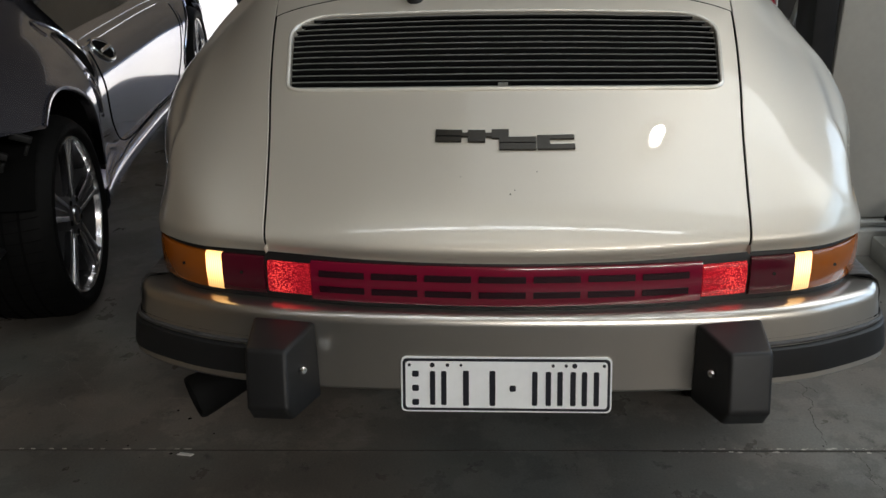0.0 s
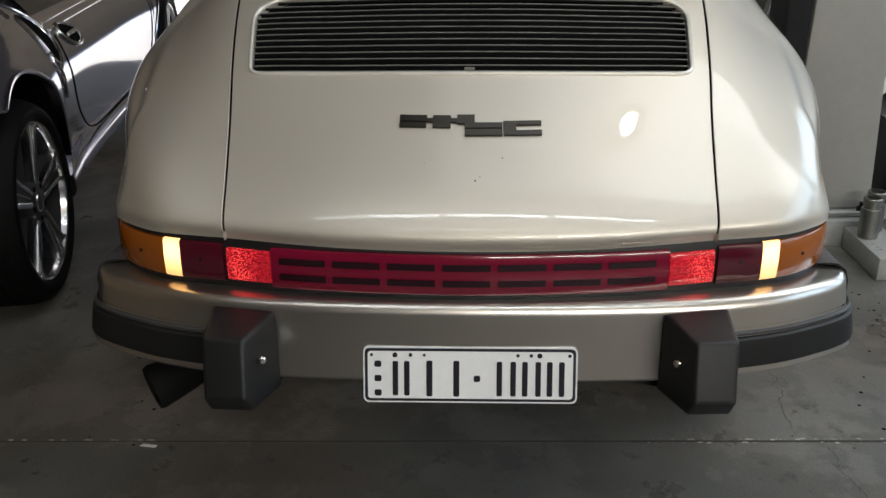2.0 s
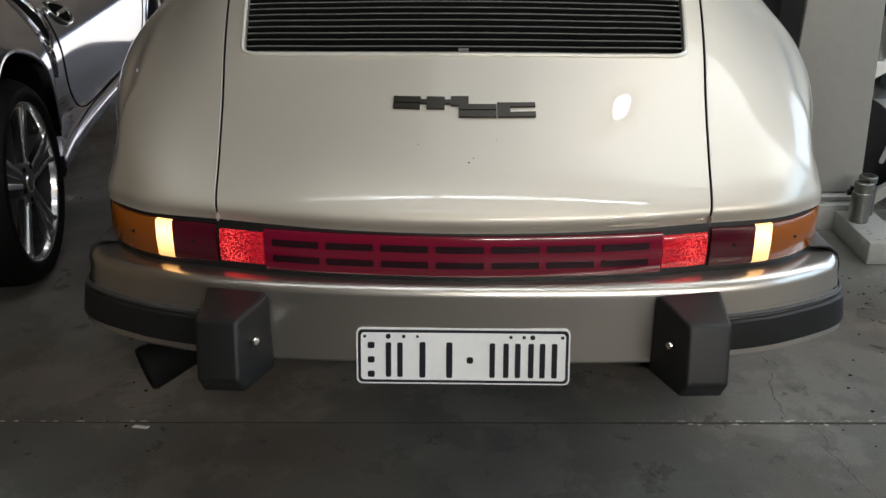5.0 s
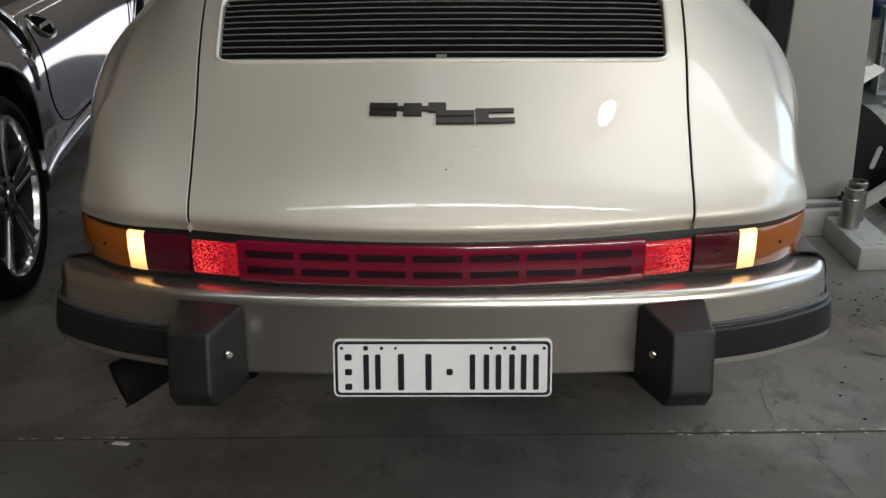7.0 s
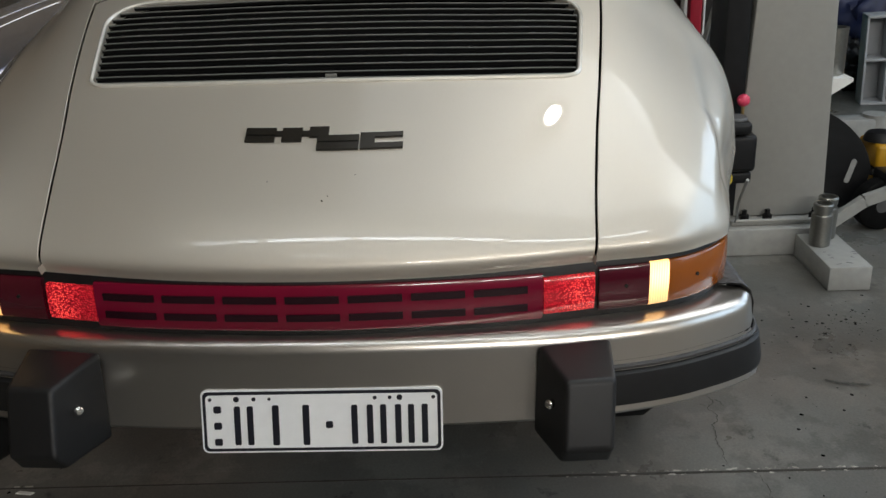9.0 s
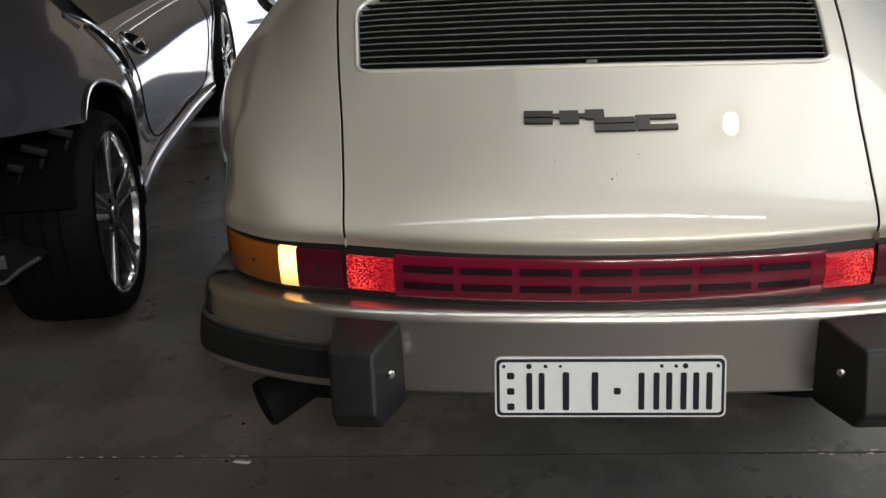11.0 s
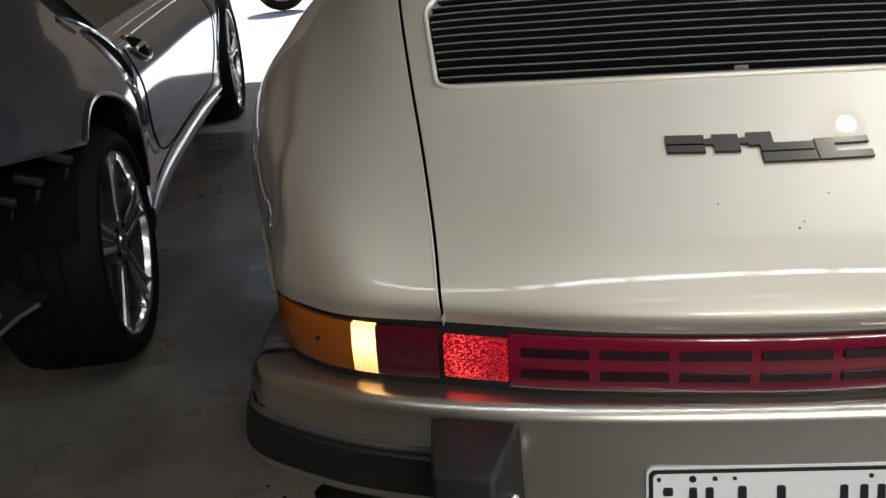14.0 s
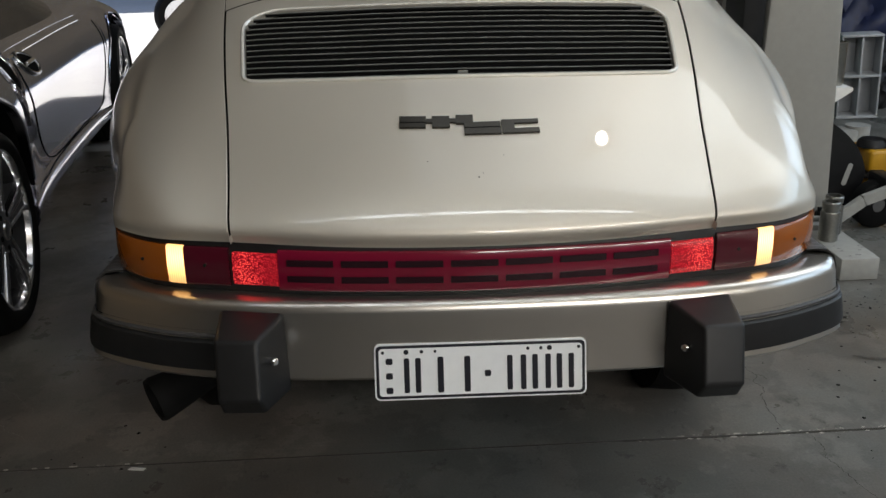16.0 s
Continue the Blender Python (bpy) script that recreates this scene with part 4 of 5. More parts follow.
# two steel lift adapters on the base leg
for x, y, z in ((1.490, 1.79, 0.085), (1.535, 1.862, 0.085)):
    ad = thing("lift_adapter", "turned steel lift adapter standing on the base leg", "lift adapter", pose(x, y, z), "lift adapters")
    part("sleeve", lathe([(0.0, 0.0), (0.0335, 0.0), (0.036, 0.003), (0.036, 0.110), (0.0345, 0.114), (0.0285, 0.1145), (0.0285, 0.127), (0.0325, 0.1275), (0.034, 0.150), (0.031, 0.154), (0.023, 0.154), (0.022, 0.12), (0.0, 0.118)], Matrix(), 36), M["steel"], ad)
can = thing("steel_tube", "brushed steel tube standing on the column's bracket", "tube", pose(1.614, 2.17, 0.612))
part("shell", lathe([(0.0, 0.002), (0.043, 0.002), (0.046, 0.008), (0.046, 0.160), (0.0475, 0.164), (0.0475, 0.172), (0.040, 0.172), (0.040, 0.02), (0.0, 0.02)], Matrix(), 36), M["steel"], can)

# ---- the pallet truck ----
truck = thing("pallet_truck", "yellow hydraulic pallet truck with a black wheel guard", "pallet truck")
wh = part("steer_wheel", lathe([(0.03, 0.035), (0.088, 0.035), (0.099, 0.028), (0.102, 0.0), (0.099, -0.028), (0.088, -0.035), (0.03, -0.035)], pose(1.856, 2.16, 0.102, 90, 0, 8), 40), M["tyre"], truck)
part("wheel_hub", lathe([(0.0, 0.03), (0.03, 0.03), (0.032, -0.03), (0.0, -0.03)], pose(1.856, 2.16, 0.102, 90, 0, 8), 24), M["rubber_grey"], wh)
bm = bmesh.new()
for a, b in (((1.56, 0.02), (1.745, 0.155)), ((1.745, 0.155), (1.885, 0.205))):
    d = Vector((b[0] - a[0], b[1] - a[1])).normalized() * 0.022
    prism([(a[0] - d.y, a[1] + d.x), (b[0] - d.y, b[1] + d.x), (b[0] + d.y, b[1] - d.x), (a[0] + d.y, a[1] - d.x)], 2.03, 2.055, bm)
part("link_arm", bm, M["lift"], truck, "grey painted link arm", smooth=False)
part("link_pin", tube((1.872, 2.02, 0.203), (1.872, 2.25, 0.203), 0.017, sides=18), M["steel"], truck)
pin = part("pin_block", box(1.855, 2.06, 0.18, 1.915, 2.24, 0.228, 0.006), M["black_satin"], truck)
# black curved guard with a slot
g = spline([(1.60, 0.47), (1.66, 0.445), (1.74, 0.395), (1.81, 0.325), (1.85, 0.25), (1.86, 0.19), (1.835, 0.10), (1.78, 0.055), (1.70, 0.035), (1.60, 0.03)], 5)
part("wheel_guard", prism([tuple(p) for p in g], 2.28, 2.32), M["black_satin"], truck, "black curved sheet guard", smooth=False)
part("guard_slot", prism(rounded(0.022, 0.10, 0.010, 5), 2.2765, 2.2785, place=lambda x, y, z: (1.782 + x * 0.96 + z * 0.26, y, 0.20 + z * 0.96 - x * 0.26)), M["lift"], truck, "pale slot in the guard")
pump = part("pump_body", box(1.905, 2.33, 0.185, 2.095, 2.52, 0.285, 0.016, 3), M["yellow"], truck, "yellow pump casting")
part("pump_cap", lathe([(0.0, 0.035), (0.05, 0.035), (0.062, 0.022), (0.066, 0.0)], pose(1.95, 2.42, 0.285), 28), M["black_satin"], pump)
part("pump_recess", box(2.035, 2.326, 0.21, 2.06, 2.332, 0.262, 0.002), M["void"], pump)
part("pump_lug", tube((2.09, 2.33, 0.30), (2.09, 2.42, 0.30), 0.035, sides=24), M["yellow"], pump)
part("pump_pin", tube((2.09, 2.318, 0.30), (2.09, 2.44, 0.30), 0.017, sides=18), M["steel"], pump)
part("front_plate", box(1.85, 2.32, 0.165, 2.05, 2.5, 0.183, 0.004), M["black_satin"], truck)
bm = prism([(2.045, 0.285), (2.12, 0.33), (2.16, 0.75), (2.17, 1.25), (2.12, 1.25), (2.085, 0.75)], 2.36, 2.43)
part("tiller", bm, M["yellow"], truck, "yellow leaning tiller")
part("tiller_spring", rod([(2.02, 2.38, 0.32), (2.06, 2.37, 0.85), (2.10, 2.37, 1.2)], 0.021, 14), M["rubber_grey"], truck)
part("truck_fork", box(1.95, 2.44, 0.07, 2.12, 3.2, 0.13, 0.01), M["yellow"], truck)

# ---- things farther back on that side ----
bar = thing("steel_beam", "grey painted steel beam lying on the floor", "beam")
part("beam_body", box(2.02, 3.28, 0.0, 2.36, 3.40, 0.155, 0.01), M["lift"], bar)
part("beam_end", tube((2.345, 3.34, 0.0), (2.345, 3.34, 0.17), 0.065, sides=28), M["lift"], bar)
crate = thing("plastic_crate", "white plastic crate standing on its end", "crate", pose(2.66, 4.25, 0, 0, -2, -12))
part("crate_back", box(0.0, 0.16, 0.0, 0.25, 0.175, 0.53, 0.004), M["crate"], crate)
for z in (0.0, 0.262, 0.515):
    part("crate_rib", box(0.0, 0.0, z, 0.25, 0.158, z + 0.016, 0.003), M["crate"], crate)
for x in (0.0, 0.121, 0.238):
    part("crate_wall", box(x, 0.004, 0.018, x + 0.012, 0.156, 0.513, 0.003), M["crate"], crate)
teal = thing("teal_cabinet", "teal painted steel cabinet", "cabinet")
part("body", box(2.02, 4.05, 0.06, 2.36, 4.5, 1.5, 0.01), M["teal"], teal)
part("door", box(2.03, 4.03, 0.10, 2.35, 4.048, 1.47, 0.005), M["teal"], teal)
part("plinth", box(2.04, 4.08, 0.0, 2.34, 4.48, 0.06), M["black_satin"], teal)


def bag(name, label, x, y, z, sx, sy, sz, mat, seed):
    bm = bmesh.new()
    bmesh.ops.create_icosphere(bm, subdivisions=5, radius=1)
    for v in bm.verts:
        n = noise.noise(v.co * 1.7 + Vector((seed, 0, 0))) * 0.28 + noise.noise(v.co * 4.5 + Vector((0, seed, 0))) * 0.2 + abs(noise.noise(v.co * 9 + Vector((seed, seed, 0)))) * 0.12
        p = v.co * (1 + n)
        v.co = Vector((p.x * sx, p.y * sy, max(p.z, -0.82) * sz))
    lowest = min(v.co.z for v in bm.verts)
    ob = part(name, bm, mat)
    ob.matrix_world = pose(x, y, z - lowest)
    return tagged(ob, label, "bag")


bag("black_bag", "crumpled black plastic bag on the floor", 2.55, 5.1, 0, 0.28, 0.25, 0.30, M["black_satin"], 1.0)
bag("blue_bag", "crumpled dark blue tarpaulin heap", 3.15, 5.0, 0, 0.5, 0.35, 0.52, M["blue"], 4.0)
bag("black_bag", "crumpled black plastic bag on the floor", 2.75, 4.75, 0, 0.17, 0.15, 0.17, M["black_satin"], 7.0)
bag("black_bag", "crumpled black plastic bag on the floor", 3.0, 4.62, 0, 0.2, 0.16, 0.24, M["black_satin"], 12.0)
sack = thing("paper_sack", "small yellowed paper carton among the bags", "carton", pose(2.55, 4.62, 0.0, 0, 24, 30))
part("carton_body", box(-0.03, -0.05, 0.02, 0.03, 0.05, 0.33, 0.004), M["card"], sack)

# tall machine with red trim and a dark leaning panel behind the column
machine = thing("red_trimmed_machine", "dark brown machine with red and white trim", "machine")
part("machine_body", box(0.95, 3.62, 0.0, 1.40, 4.2, 1.7, 0.02), M["brown"], machine)
part("machine_panel", box(1.00, 3.60, 0.42, 1.30, 3.618, 1.2, 0.006), M["card_dark"], machine)
part("white_trim", box(1.385, 3.52, 0.0, 1.402, 3.60, 1.7, 0.003), M["white_paint"], machine)
part("red_trim", box(1.412, 3.50, 0.0, 1.472, 3.60, 1.7, 0.006), M["red"], machine)
part("white_trim", box(1.478, 3.50, 0.0, 1.488, 3.60, 1.7, 0.002), M["white_paint"], machine)
board = thing("leaning_panel", "dark grey steel panel leaning behind the lift", "panel", pose(1.10, 2.62, 0.0, 0, 14, 0))
part("panel_sheet", box(0.0, 0.0, 0.0, 0.09, 0.05, 1.5, 0.006), M["grey_steel"], board)
part("panel_edge", box(-0.008, -0.004, 0.0, -0.001, 0.052, 1.5, 0.002), M["lift"], board)

# scribbled marks and chipped paint on the base leg
random.seed(21)
for k in range(9):
    x, y = random.uniform(1.46, 1.57), random.uniform(1.60, 1.72)
    part("paint_scuff", prism([(x, y), (x + random.uniform(0.006, 0.02), y + random.uniform(-0.002, 0.004)), (x + random.uniform(0.004, 0.018), y + random.uniform(0.004, 0.008))], 0.0852, 0.0858, place=lambda a, b, c: (a, c, b)), M["grey_steel"], lift, smooth=False)

# ---- the silver coupe ----
WB = 3.05
coupe = thing("silver_coupe", "dark silver sports coupe with five-spoke alloy wheels and no rear bumper", "car", pose(-1.448, 1.503, 0, 0, 0, 8.8))


def spoke_bar(turn, side, stations):
    """One ridge of a spoke; stations are (radius, sideways, half width, height)."""
    rows = []
    for r, off, w, h in stations:
        rows.append([turn @ Vector((r, side * off + a * w, h + b)) for a, b in ((-1, -0.022), (-0.95, -0.002), (-0.55, 0), (0.55, 0), (0.95, -0.002), (1, -0.022))])
    bm, grid = sheet(rows, close=True)
    bm.faces.new(grid[-1])
    return bm


def wheel(y, k):
    """A tyre with a rim of five forked spokes; its outer face looks to +x. k scales it."""
    m = pose(0, y, 0.335 * k, 0, 90, 0) @ Matrix.Diagonal((k, k, k, 1))
    hub = part("wheel", lathe([(0.246, -0.02), (0.252, -0.001), (0.258, 0.003), (0.264, -0.001), (0.264, -0.02), (0.262, -0.03)], m, 72), M["alloy"], coupe, "silver alloy wheel with forked spokes")
    part("tyre", lathe([(0.262, -0.004), (0.270, 0.008), (0.286, 0.014), (0.304, 0.010), (0.322, -0.012), (0.333, -0.04), (0.335, -0.09), (0.335, -0.2), (0.325, -0.27), (0.24, -0.28)], m, 72), M["tyre"], hub)
    for j in range(4):
        part("tread_groove", lathe([(0.3358, -0.075 - 0.05 * j), (0.3358, -0.083 - 0.05 * j)], m, 64), M["void"], hub)
    for n in range(60):
        a = 2 * math.pi * n / 60
        if 0.35 < a < 2.8:
            continue
        g = m @ Matrix.Rotation(a, 4, "Z")
        part("tread_cut", sheet([[g @ Vector((0.3362, dy + sh, h)) for dy in (-0.0011, 0.0011)] for h, sh in ((-0.02, 0.0), (-0.06, 0.006), (-0.12, 0.012), (-0.2, 0.012))])[0], M["void"], hub)
    part("barrel", lathe([(0.247, -0.018), (0.240, -0.03), (0.222, -0.16), (0.0, -0.17)], m, 40), M["alloy_dark"], hub)
    part("brake_disc", lathe([(0.06, -0.10), (0.165, -0.10), (0.168, -0.107), (0.168, -0.12)], m, 40), M["alloy_web"], hub)
    for n in range(5):
        turn = m @ Matrix.Rotation(radians(72 * n + 174), 4, "Z")
        for s in (-1, 1):
            part("spoke", spoke_bar(turn, s, ((0.062, 0.019, 0.0095, -0.013), (0.10, 0.0245, 0.0092, -0.011), (0.15, 0.0290, 0.0092, -0.008), (0.20, 0.0345, 0.0098, -0.005), (0.232, 0.042, 0.011, -0.003), (0.246, 0.053, 0.011, -0.001))), M["alloy"], hub)
        part("spoke", spoke_bar(turn, 1, ((0.085, 0.0, 0.0034, -0.013), (0.13, 0.0, 0.0030, -0.010), (0.19, 0.0, 0.0030, -0.006), (0.248, 0.0, 0.004, -0.002))), M["alloy"], hub)
        web = []
        for r, w, h in ((0.03, 0.026, -0.019), (0.09, 0.031, -0.017), (0.15, 0.036, -0.014), (0.20, 0.042, -0.011), (0.24, 0.055, -0.009)):
            web.append([turn @ Vector((r, a * w, h + b)) for a, b in ((-1, -0.05), (-1, 0), (1, 0), (1, -0.05))])
        part("spoke_web", sheet(web)[0], M["alloy_web"], hub)
        bolt = m @ Matrix.Rotation(radians(72 * n + 210), 4, "Z") @ Matrix.Translation((0.056, 0, -0.011))
        part("wheel_bolt", lathe([(0.0, 0.0), (0.009, 0.0), (0.010, -0.012)], bolt, 12), M["void"], hub)
    part("hub_cap", lathe([(0.0, -0.008), (0.026, -0.009), (0.034, -0.012), (0.066, -0.015), (0.074, -0.020), (0.076, -0.06)], m, 36), M["alloy_web"], hub)
    part("cap_ring", lathe([(0.028, -0.010), (0.031, -0.007), (0.034, -0.012)], m, 32), M["alloy"], hub)
    return hub


REAR_R, FRONT_R, ARCH_R = 1.045, 1.10, 0.43
wheel(0.0, REAR_R)
wheel(WB, FRONT_R)
ARCHES = ((0.03, 0.345), (WB, 0.365))


def flank(y, z):
    """How far out the coupe's side stands at y along and z up."""
    rear = math.exp(-((y - 0.05) / 0.58) ** 2)
    front = math.exp(-((y - WB) / 0.55) ** 2)
    x = -0.045 + 0.075 * rear + 0.05 * front
    x -= 0.42 * max(0.0, (-0.35 - y)) ** 1.7 + 0.30 * max(0.0, y - WB - 0.35) ** 2
    tuck = min(1.0, max(0.0, (0.66 - z) / 0.32))
    x -= 0.045 * tuck ** 1.4 * (1 - rear) * (1 - front)
    crown = max(0.0, z - 0.65)
    x -= 2.4 * crown * crown + 0.6 * max(0.0, z - 0.86) ** 1.5
    return x


TOPZ = 0.99


def roof_line(y):
    pts = [(-0.95, 0.80), (-0.6, 0.93), (0.0, 1.06), (0.6, 1.22), (1.2, 1.30), (1.8, 1.29), (2.5, 1.02), (3.1, 0.88), (3.85, 0.68)]
    return float(along([(p[1],) for p in pts], float(np.interp(y, [p[0] for p in pts], range(len(pts)))))[0])


def coupe_shell():
    ys = sorted({round(v, 4) for v in list(np.linspace(-0.92, WB + 0.75, 120)) + [c + d for c, _ in ARCHES for d in np.linspace(-ARCH_R, ARCH_R, 44)]})
    rows = []
    for y in ys:
        low = 0.26 if y > 0 else 0.705 + 0.15 * max(0.0, -0.2 - y)
        for c, h in ARCHES:
            d = ARCH_R ** 2 - (y - c) ** 2
            if d > 0:
                low = max(low, h + math.sqrt(d))
        top = max(low + 0.02, min(TOPZ - 0.05, roof_line(y)))
        row = [(flank(y, low + (top - low) * t), y, low + (top - low) * t) for t in np.linspace(0, 1, 34)]
        xs, rz = row[-1][0], roof_line(y)
        for t in np.linspace(0.1, 1, 10):
            row.append((xs - 0.95 * t ** 1.15, y, top + (rz - top) * math.sin(min(1, t * 1.6) * math.pi / 2)))
        rows.append(row)
    return sheet(rows)[0]


body = part("body", coupe_shell(), M["silver"], coupe, "dark silver blue body side")
part("far_side", box(-1.80, -0.75, 0.22, -1.0, WB + 0.6, 0.80, 0.08, 3), M["silver"], coupe)
# arch lips, and wheel houses with their shade put into a near-black colour
for c, h in ARCHES:
    arc = [(c + (ARCH_R + 0.002) * math.cos(a), h + (ARCH_R + 0.002) * math.sin(a)) for a in np.linspace(radians(8), radians(122 if c < 1 else 172), 70)]
    # arch highlight comes from the lip's paler colour
    part("arch_lip", sheet([[(flank(y, z) + o, y + (y - c) * g, z + (z - h) * g) for y, z in arc] for o, g in ((-0.03, -0.010), (0.001, -0.010), (0.006, 0.0), (0.006, 0.022), (0.001, 0.034))])[0], M["silver_edge"], body)
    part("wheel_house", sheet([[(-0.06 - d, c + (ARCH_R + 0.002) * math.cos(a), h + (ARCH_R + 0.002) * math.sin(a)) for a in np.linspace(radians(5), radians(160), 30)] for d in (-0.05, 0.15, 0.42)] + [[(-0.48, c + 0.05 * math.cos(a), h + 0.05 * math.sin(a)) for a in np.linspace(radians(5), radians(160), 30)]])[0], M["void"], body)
# sill: a rounded beam with a crease along it
sill = [(flank(y, 0.62) - 0.030, y, 0.262 + 0.008 * math.sin((y - 0.45) / 2.1 * math.pi)) for y in np.linspace(0.475, WB - 0.43, 44)]
rows = [[(x + dx, y, z + dz) for dx, dz in ((-0.09, 0.050), (-0.03, 0.044), (0.004, 0.036), (0.016, 0.020), (0.018, 0.004), (0.012, -0.006), (0.014, -0.022), (0.0, -0.05), (-0.09, -0.06))] for x, y, z in sill]
bm, grid = sheet(rows, close=True)
bm.faces.new(grid[0])
bm.faces.new(grid[-1])
part("sill", bm, M["silver"], body)
# pale rod paints the highlight along the sill
part("sill_highlight", rod([(x + 0.013, y, z + 0.028) for x, y, z in sill], 0.006, 8), M["silver_edge"], body, "highlight along the sill, made as a pale rod")
# door seam
seam = spline([(0.76, 0.80), (0.71, 0.73), (0.715, 0.64), (0.80, 0.50), (0.97, 0.39), (1.14, 0.335), (1.35, 0.318), (1.9, 0.315), (2.40, 0.325), (2.50, 0.42), (2.56, 0.55), (2.58, 0.80)], 8)
part("door_seam", rod([(flank(y, z) + 0.0005, y, z) for y, z in seam], 0.0035, 6), M["void"], body)
for z0, r in ((0.822, 0.006), (0.848, 0.004)):
    trim = spline([(0.74, z0), (1.2, z0 + 0.001), (1.8, z0 + 0.004), (2.35, z0 + 0.004)], 10)
    part("belt_trim", rod([(flank(y, z) + 0.002, y, z) for y, z in trim], r, 8), M["chrome"], body, "bright belt trim below the side window")


def oval(yc, zc, half, wide, slope, lift, taper=0.3):
    """Rings of an oval laid on the coupe's side, its long axis falling by slope degrees."""
    c, d = math.cos(radians(slope)), math.sin(radians(slope))
    rows = []
    for t in np.linspace(0.02, 1, 14):
        row = []
        for a in np.linspace(0, 2 * math.pi, 40, endpoint=False):
            u, w = half * math.cos(a) * t, wide * math.sin(a) * t * (1 - taper * math.cos(a))
            y, z = yc + c * u + d * w, zc - d * u + c * w
            row.append((flank(y, z) + lift, y, z))
        rows.append(row)
    return rows


# side air intake behind the door, and the slit below it: near-black ovals for the shade inside, pale rims for the
# highlights
rows = oval(0.575, 0.806, 0.105, 0.066, 138, 0.004, 0.3)
vent = part("air_intake", sheet(rows, close=True)[0], M["void"], body, "black side air intake, its lip's highlight put into the colour")
part("intake_lip", rod(rows[-1] + rows[-1][:1], 0.007, 8), M["silver_edge"], vent)
ring = oval(0.562, 0.812, 0.150, 0.098, 138, 0.002, 0.3)[-1]
part("intake_swage", rod(ring[2:30], 0.006, 8), M["silver_edge"], vent)
rows = oval(0.50, 0.685, 0.085, 0.022, 80, 0.003)
slit = part("air_slit", sheet(rows, close=True)[0], M["void"], body, "dark slit below the air intake")
part("slit_lip", rod(rows[-1] + rows[-1][:1], 0.006, 8), M["silver_edge"], slit)
# door handle bowl
rows = oval(0.955, 0.778, 0.115, 0.043, 12, 0.004, 0.0)
hd = part("door_handle", rod(rows[-1] + rows[-1][:1], 0.009, 10), M["chrome"], body, "chrome ringed door handle bowl")
part("handle_recess", sheet(rows, close=True)[0], M["void"], hd)
part("handle_bar", rod([(flank(y, 0.782) + 0.012, y, 0.782) for y in np.linspace(0.88, 1.05, 10)], 0.009, 8), M["chrome"], hd)
# side glass, rear glass and the bare rear end without its bumper cover
rows = [[(flank(y, 0.86) - 0.012 - 0.30 * t, y, 0.868 + (roof_line(y) - 0.90) * t) for t in np.linspace(0, 1, 6)] for y in np.linspace(0.75, 2.3, 24)]
part("side_glass", sheet(rows)[0], M["glass_dark"], coupe, "dark side window glass")
# block under the tail, shade painted in by its near-black colour
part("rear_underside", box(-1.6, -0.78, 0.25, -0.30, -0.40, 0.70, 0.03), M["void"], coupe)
part("rear_shelf", box(-1.6, -0.86, 0.715, -0.14, -0.30, 0.735, 0.008), M["black_satin"], coupe)
for x, y, z, w in ((0.0, -0.37, 0.715, 0.045), (-0.07, -0.40, 0.675, 0.05), (-0.13, -0.42, 0.635, 0.03)):
    bm = box(-w, -0.012, -0.011, w * 0.4, 0.010, 0.009, 0.003)
    box(w * 0.1, -0.012, -0.05, w * 0.35, 0.010, -0.0185, 0.004, bm=bm)
    ob = part("bumper_bracket", bm, M["bracket"], coupe)
    ob.matrix_basis = pose(x, y, z, 0, 22, 15)
part("rear_tray", prism([(-0.11, 0.372), (-0.115, 0.384), (-0.165, 0.394), (-0.195, 0.428), (-0.95, 0.43), (-0.95, 0.30), (-0.22, 0.305)], -0.46, -0.40), M["black_satin"], coupe, "bare lower tray behind the wheel", smooth=False)
part("tray_edge", rod([(-0.112, -0.463, 0.378), (-0.168, -0.463, 0.350), (-0.222, -0.463, 0.310), (-0.5, -0.463, 0.30)], 0.006), M["rubber_grey"], coupe)
part("tray_clip", box(-0.235, -0.475, 0.355, -0.205, -0.462, 0.395, 0.003), M["grey_steel"], coupe)

# ---- a wheel of another car out in the yard ----
far = thing("yard_wheel", "dark tyre of a car parked in the yard", "wheel", pose(-2.75, 9.75, 0.31, 90, 0, 20))
part("tyre", lathe([(0.20, 0.1), (0.27, 0.11), (0.305, 0.07), (0.31, 0.0), (0.305, -0.07), (0.27, -0.11), (0.20, -0.1)], Matrix(), 40), M["tyre"], far)
part("rim", lathe([(0.0, 0.06), (0.12, 0.07), (0.2, 0.1), (0.2, -0.1), (0.0, -0.06)], Matrix(), 32), M["alloy"], far)

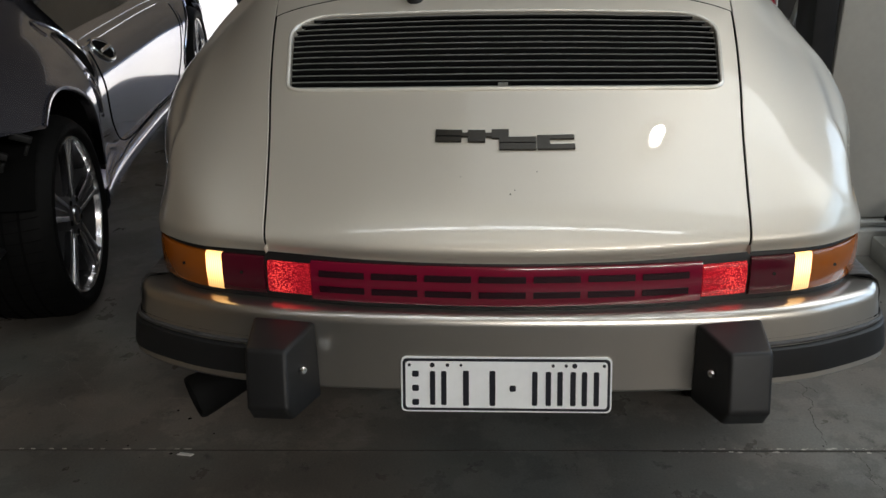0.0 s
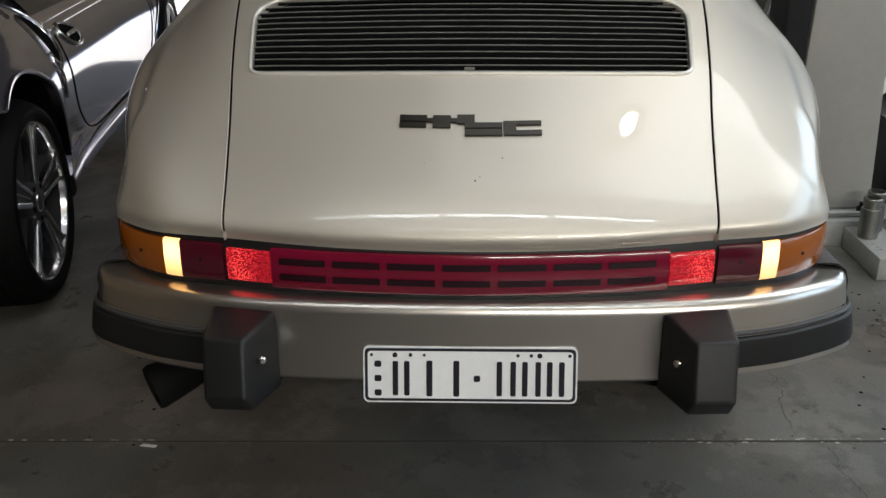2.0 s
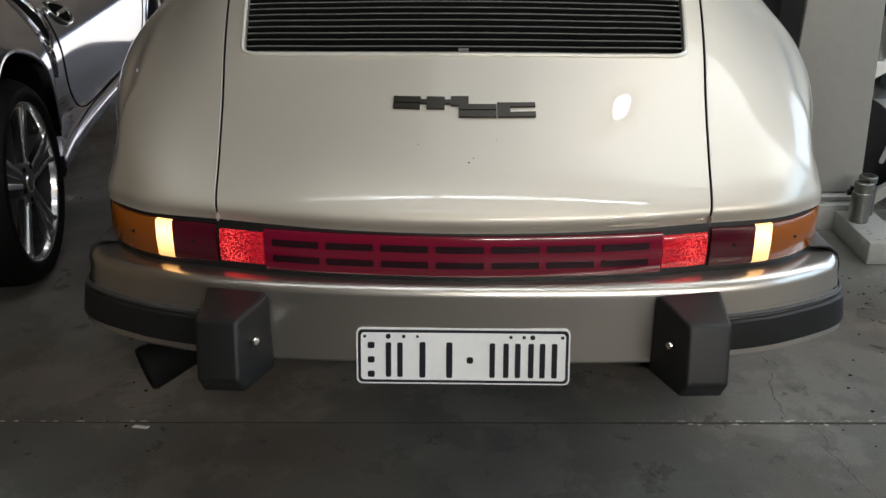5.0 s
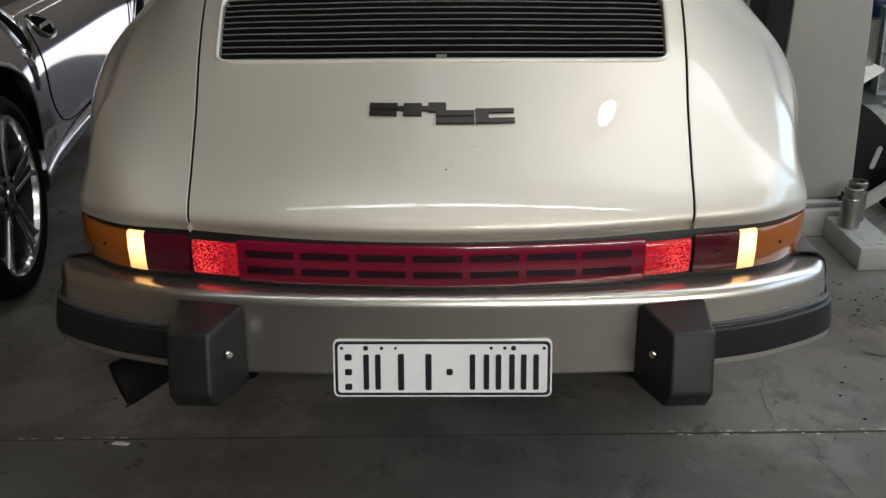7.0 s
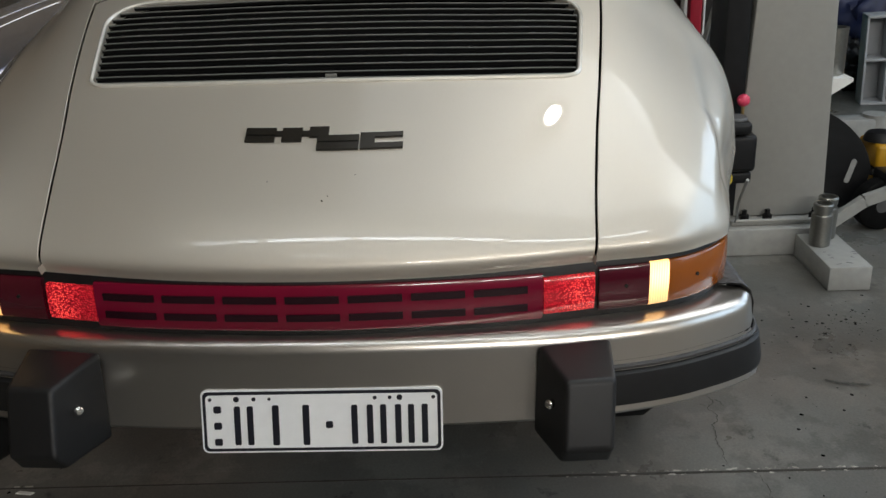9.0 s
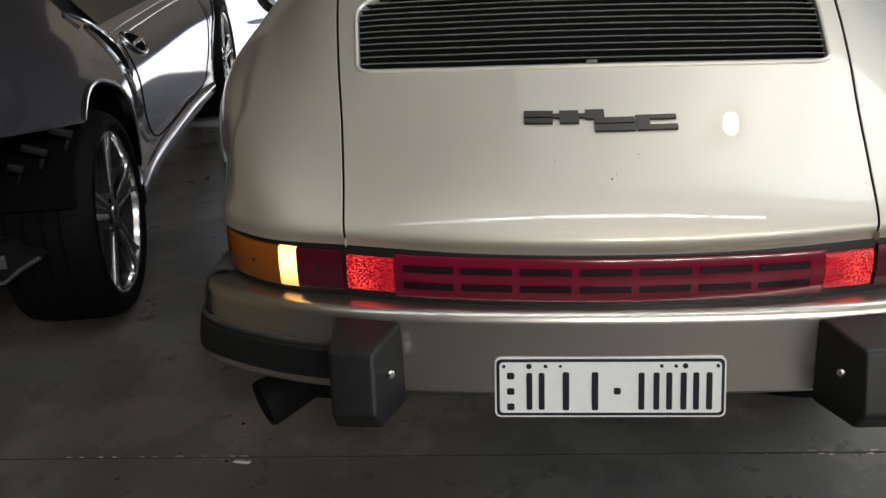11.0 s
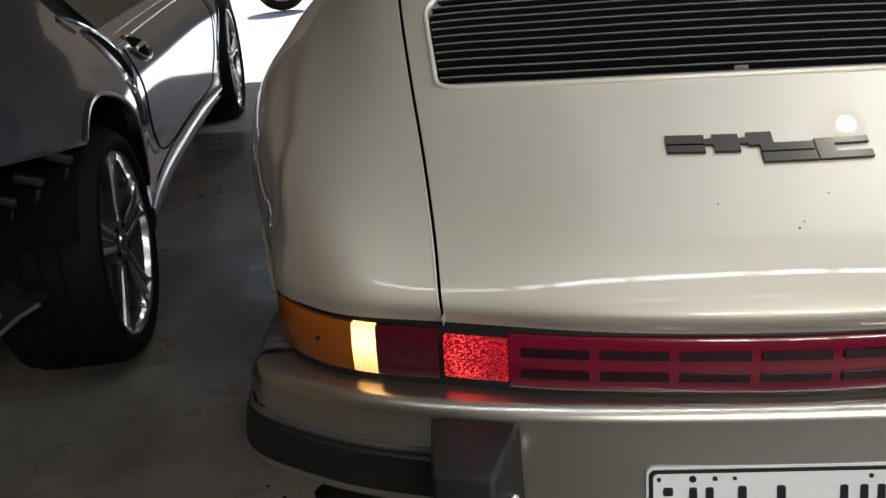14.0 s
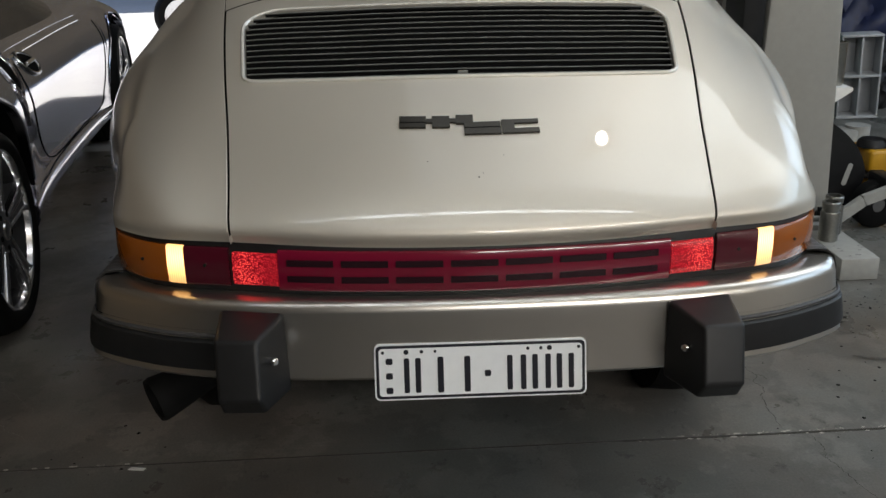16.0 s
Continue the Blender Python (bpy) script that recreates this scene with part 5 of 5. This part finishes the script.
# ---- the sports car's cabin, nose and wheels ----
SECT = [
    (0.97, [(0, 1.228), (0.255, 1.22), (0.535, 1.192), (0.676, 1.097), (0.788, 0.977), (0.838, 0.883), (0.855, 0.761)]),
    (1.5, [(0, 1.335), (0.25, 1.33), (0.48, 1.29), (0.61, 1.10), (0.72, 0.94), (0.785, 0.86), (0.805, 0.75)]),
    (2.0, [(0, 1.345), (0.25, 1.34), (0.47, 1.29), (0.60, 1.10), (0.70, 0.92), (0.77, 0.85), (0.79, 0.74)]),
    (2.5, [(0, 1.27), (0.25, 1.265), (0.45, 1.22), (0.59, 1.02), (0.70, 0.90), (0.77, 0.84), (0.79, 0.73)]),
    (2.95, [(0, 0.98), (0.25, 0.975), (0.44, 0.95), (0.58, 0.91), (0.70, 0.88), (0.77, 0.82), (0.79, 0.72)]),
    (3.5, [(0, 0.85), (0.22, 0.85), (0.40, 0.84), (0.54, 0.87), (0.66, 0.88), (0.75, 0.81), (0.79, 0.70)]),
    (3.95, [(0, 0.68), (0.2, 0.68), (0.38, 0.69), (0.52, 0.77), (0.63, 0.78), (0.71, 0.70), (0.75, 0.60)]),
    (4.12, [(0, 0.56), (0.2, 0.56), (0.36, 0.56), (0.50, 0.58), (0.60, 0.57), (0.67, 0.54), (0.69, 0.50)]),
]


def front_skin(a, k):
    """The body ahead of the engine: a across from -6 to 6, k along the sections."""
    s = -1 if a < 0 else 1
    col = [along([(*c[1][n], c[0]) for c in SECT], k) for n in range(7)]
    x, z, y = along(col, abs(a))
    return Vector((s * x, y, z))


bm, grid = sheet([[front_skin(-6 + 12 * i / 72, 7.0 * k / 63) for i in range(73)] for k in range(64)])
for end in (0, -1):
    rows = []
    for row in grid:
        p = row[end].co
        low = 0.30
        for ay in (0.93, 3.2):
            d = 0.36 ** 2 - (p.y - ay) ** 2
            if d > 0:
                low = max(low, 0.31 + math.sqrt(d))
        rows.append([(p.x - math.copysign(0.03 * t * t, p.x), p.y, p.z + (low - p.z) * t) for t in (0, 0.25, 0.5, 0.75, 1)])
    sheet(rows, bm)
bmesh.ops.remove_doubles(bm, verts=bm.verts, dist=0.0004)
part("front_body", bm, M["paint"], car)


def pane(name, a0, a1, k0, k1):
    bm = sheet([[front_skin(a0 + (a1 - a0) * i / 16, k0 + (k1 - k0) * k / 12) + Vector((math.copysign(0.004, a0 + a1) if abs(a0 + a1) > 1 else 0, 0, 0.004)) for i in range(17)] for k in range(13)])[0]
    part(name, bm, M["glass_dark"], car, "dark window glass")


pane("rear_window", -1.75, 1.75, 0.08, 0.92)
pane("windscreen", -1.9, 1.9, 3.05, 3.85)
for s in (-1, 1):
    lo, hi = sorted((s * 2.25, s * 3.6))
    pane("side_window", lo, hi, 0.85, 3.1)
# near-black underbody stands in for the shade beneath the car
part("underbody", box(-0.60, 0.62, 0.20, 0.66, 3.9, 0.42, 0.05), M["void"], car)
for s in (-1, 1):
    for y in (0.93, 3.2):
        m = Matrix.Translation((s * (0.70 if y < 2 else 0.745), y, 0.3155)) @ Matrix.Rotation(radians(90 * s), 4, "Y")
        w = part("wheel", lathe([(0.0, -0.01), (0.06, -0.012), (0.12, -0.03), (0.19, -0.012), (0.203, 0.0), (0.2, -0.15)], m, 40), M["alloy"], car, "silver alloy wheel")
        part("tyre", lathe([(0.203, -0.005), (0.235, 0.012), (0.285, 0.006), (0.31, -0.03), (0.313, -0.1), (0.305, -0.17), (0.2, -0.18)], m, 48), M["tyre"], w)
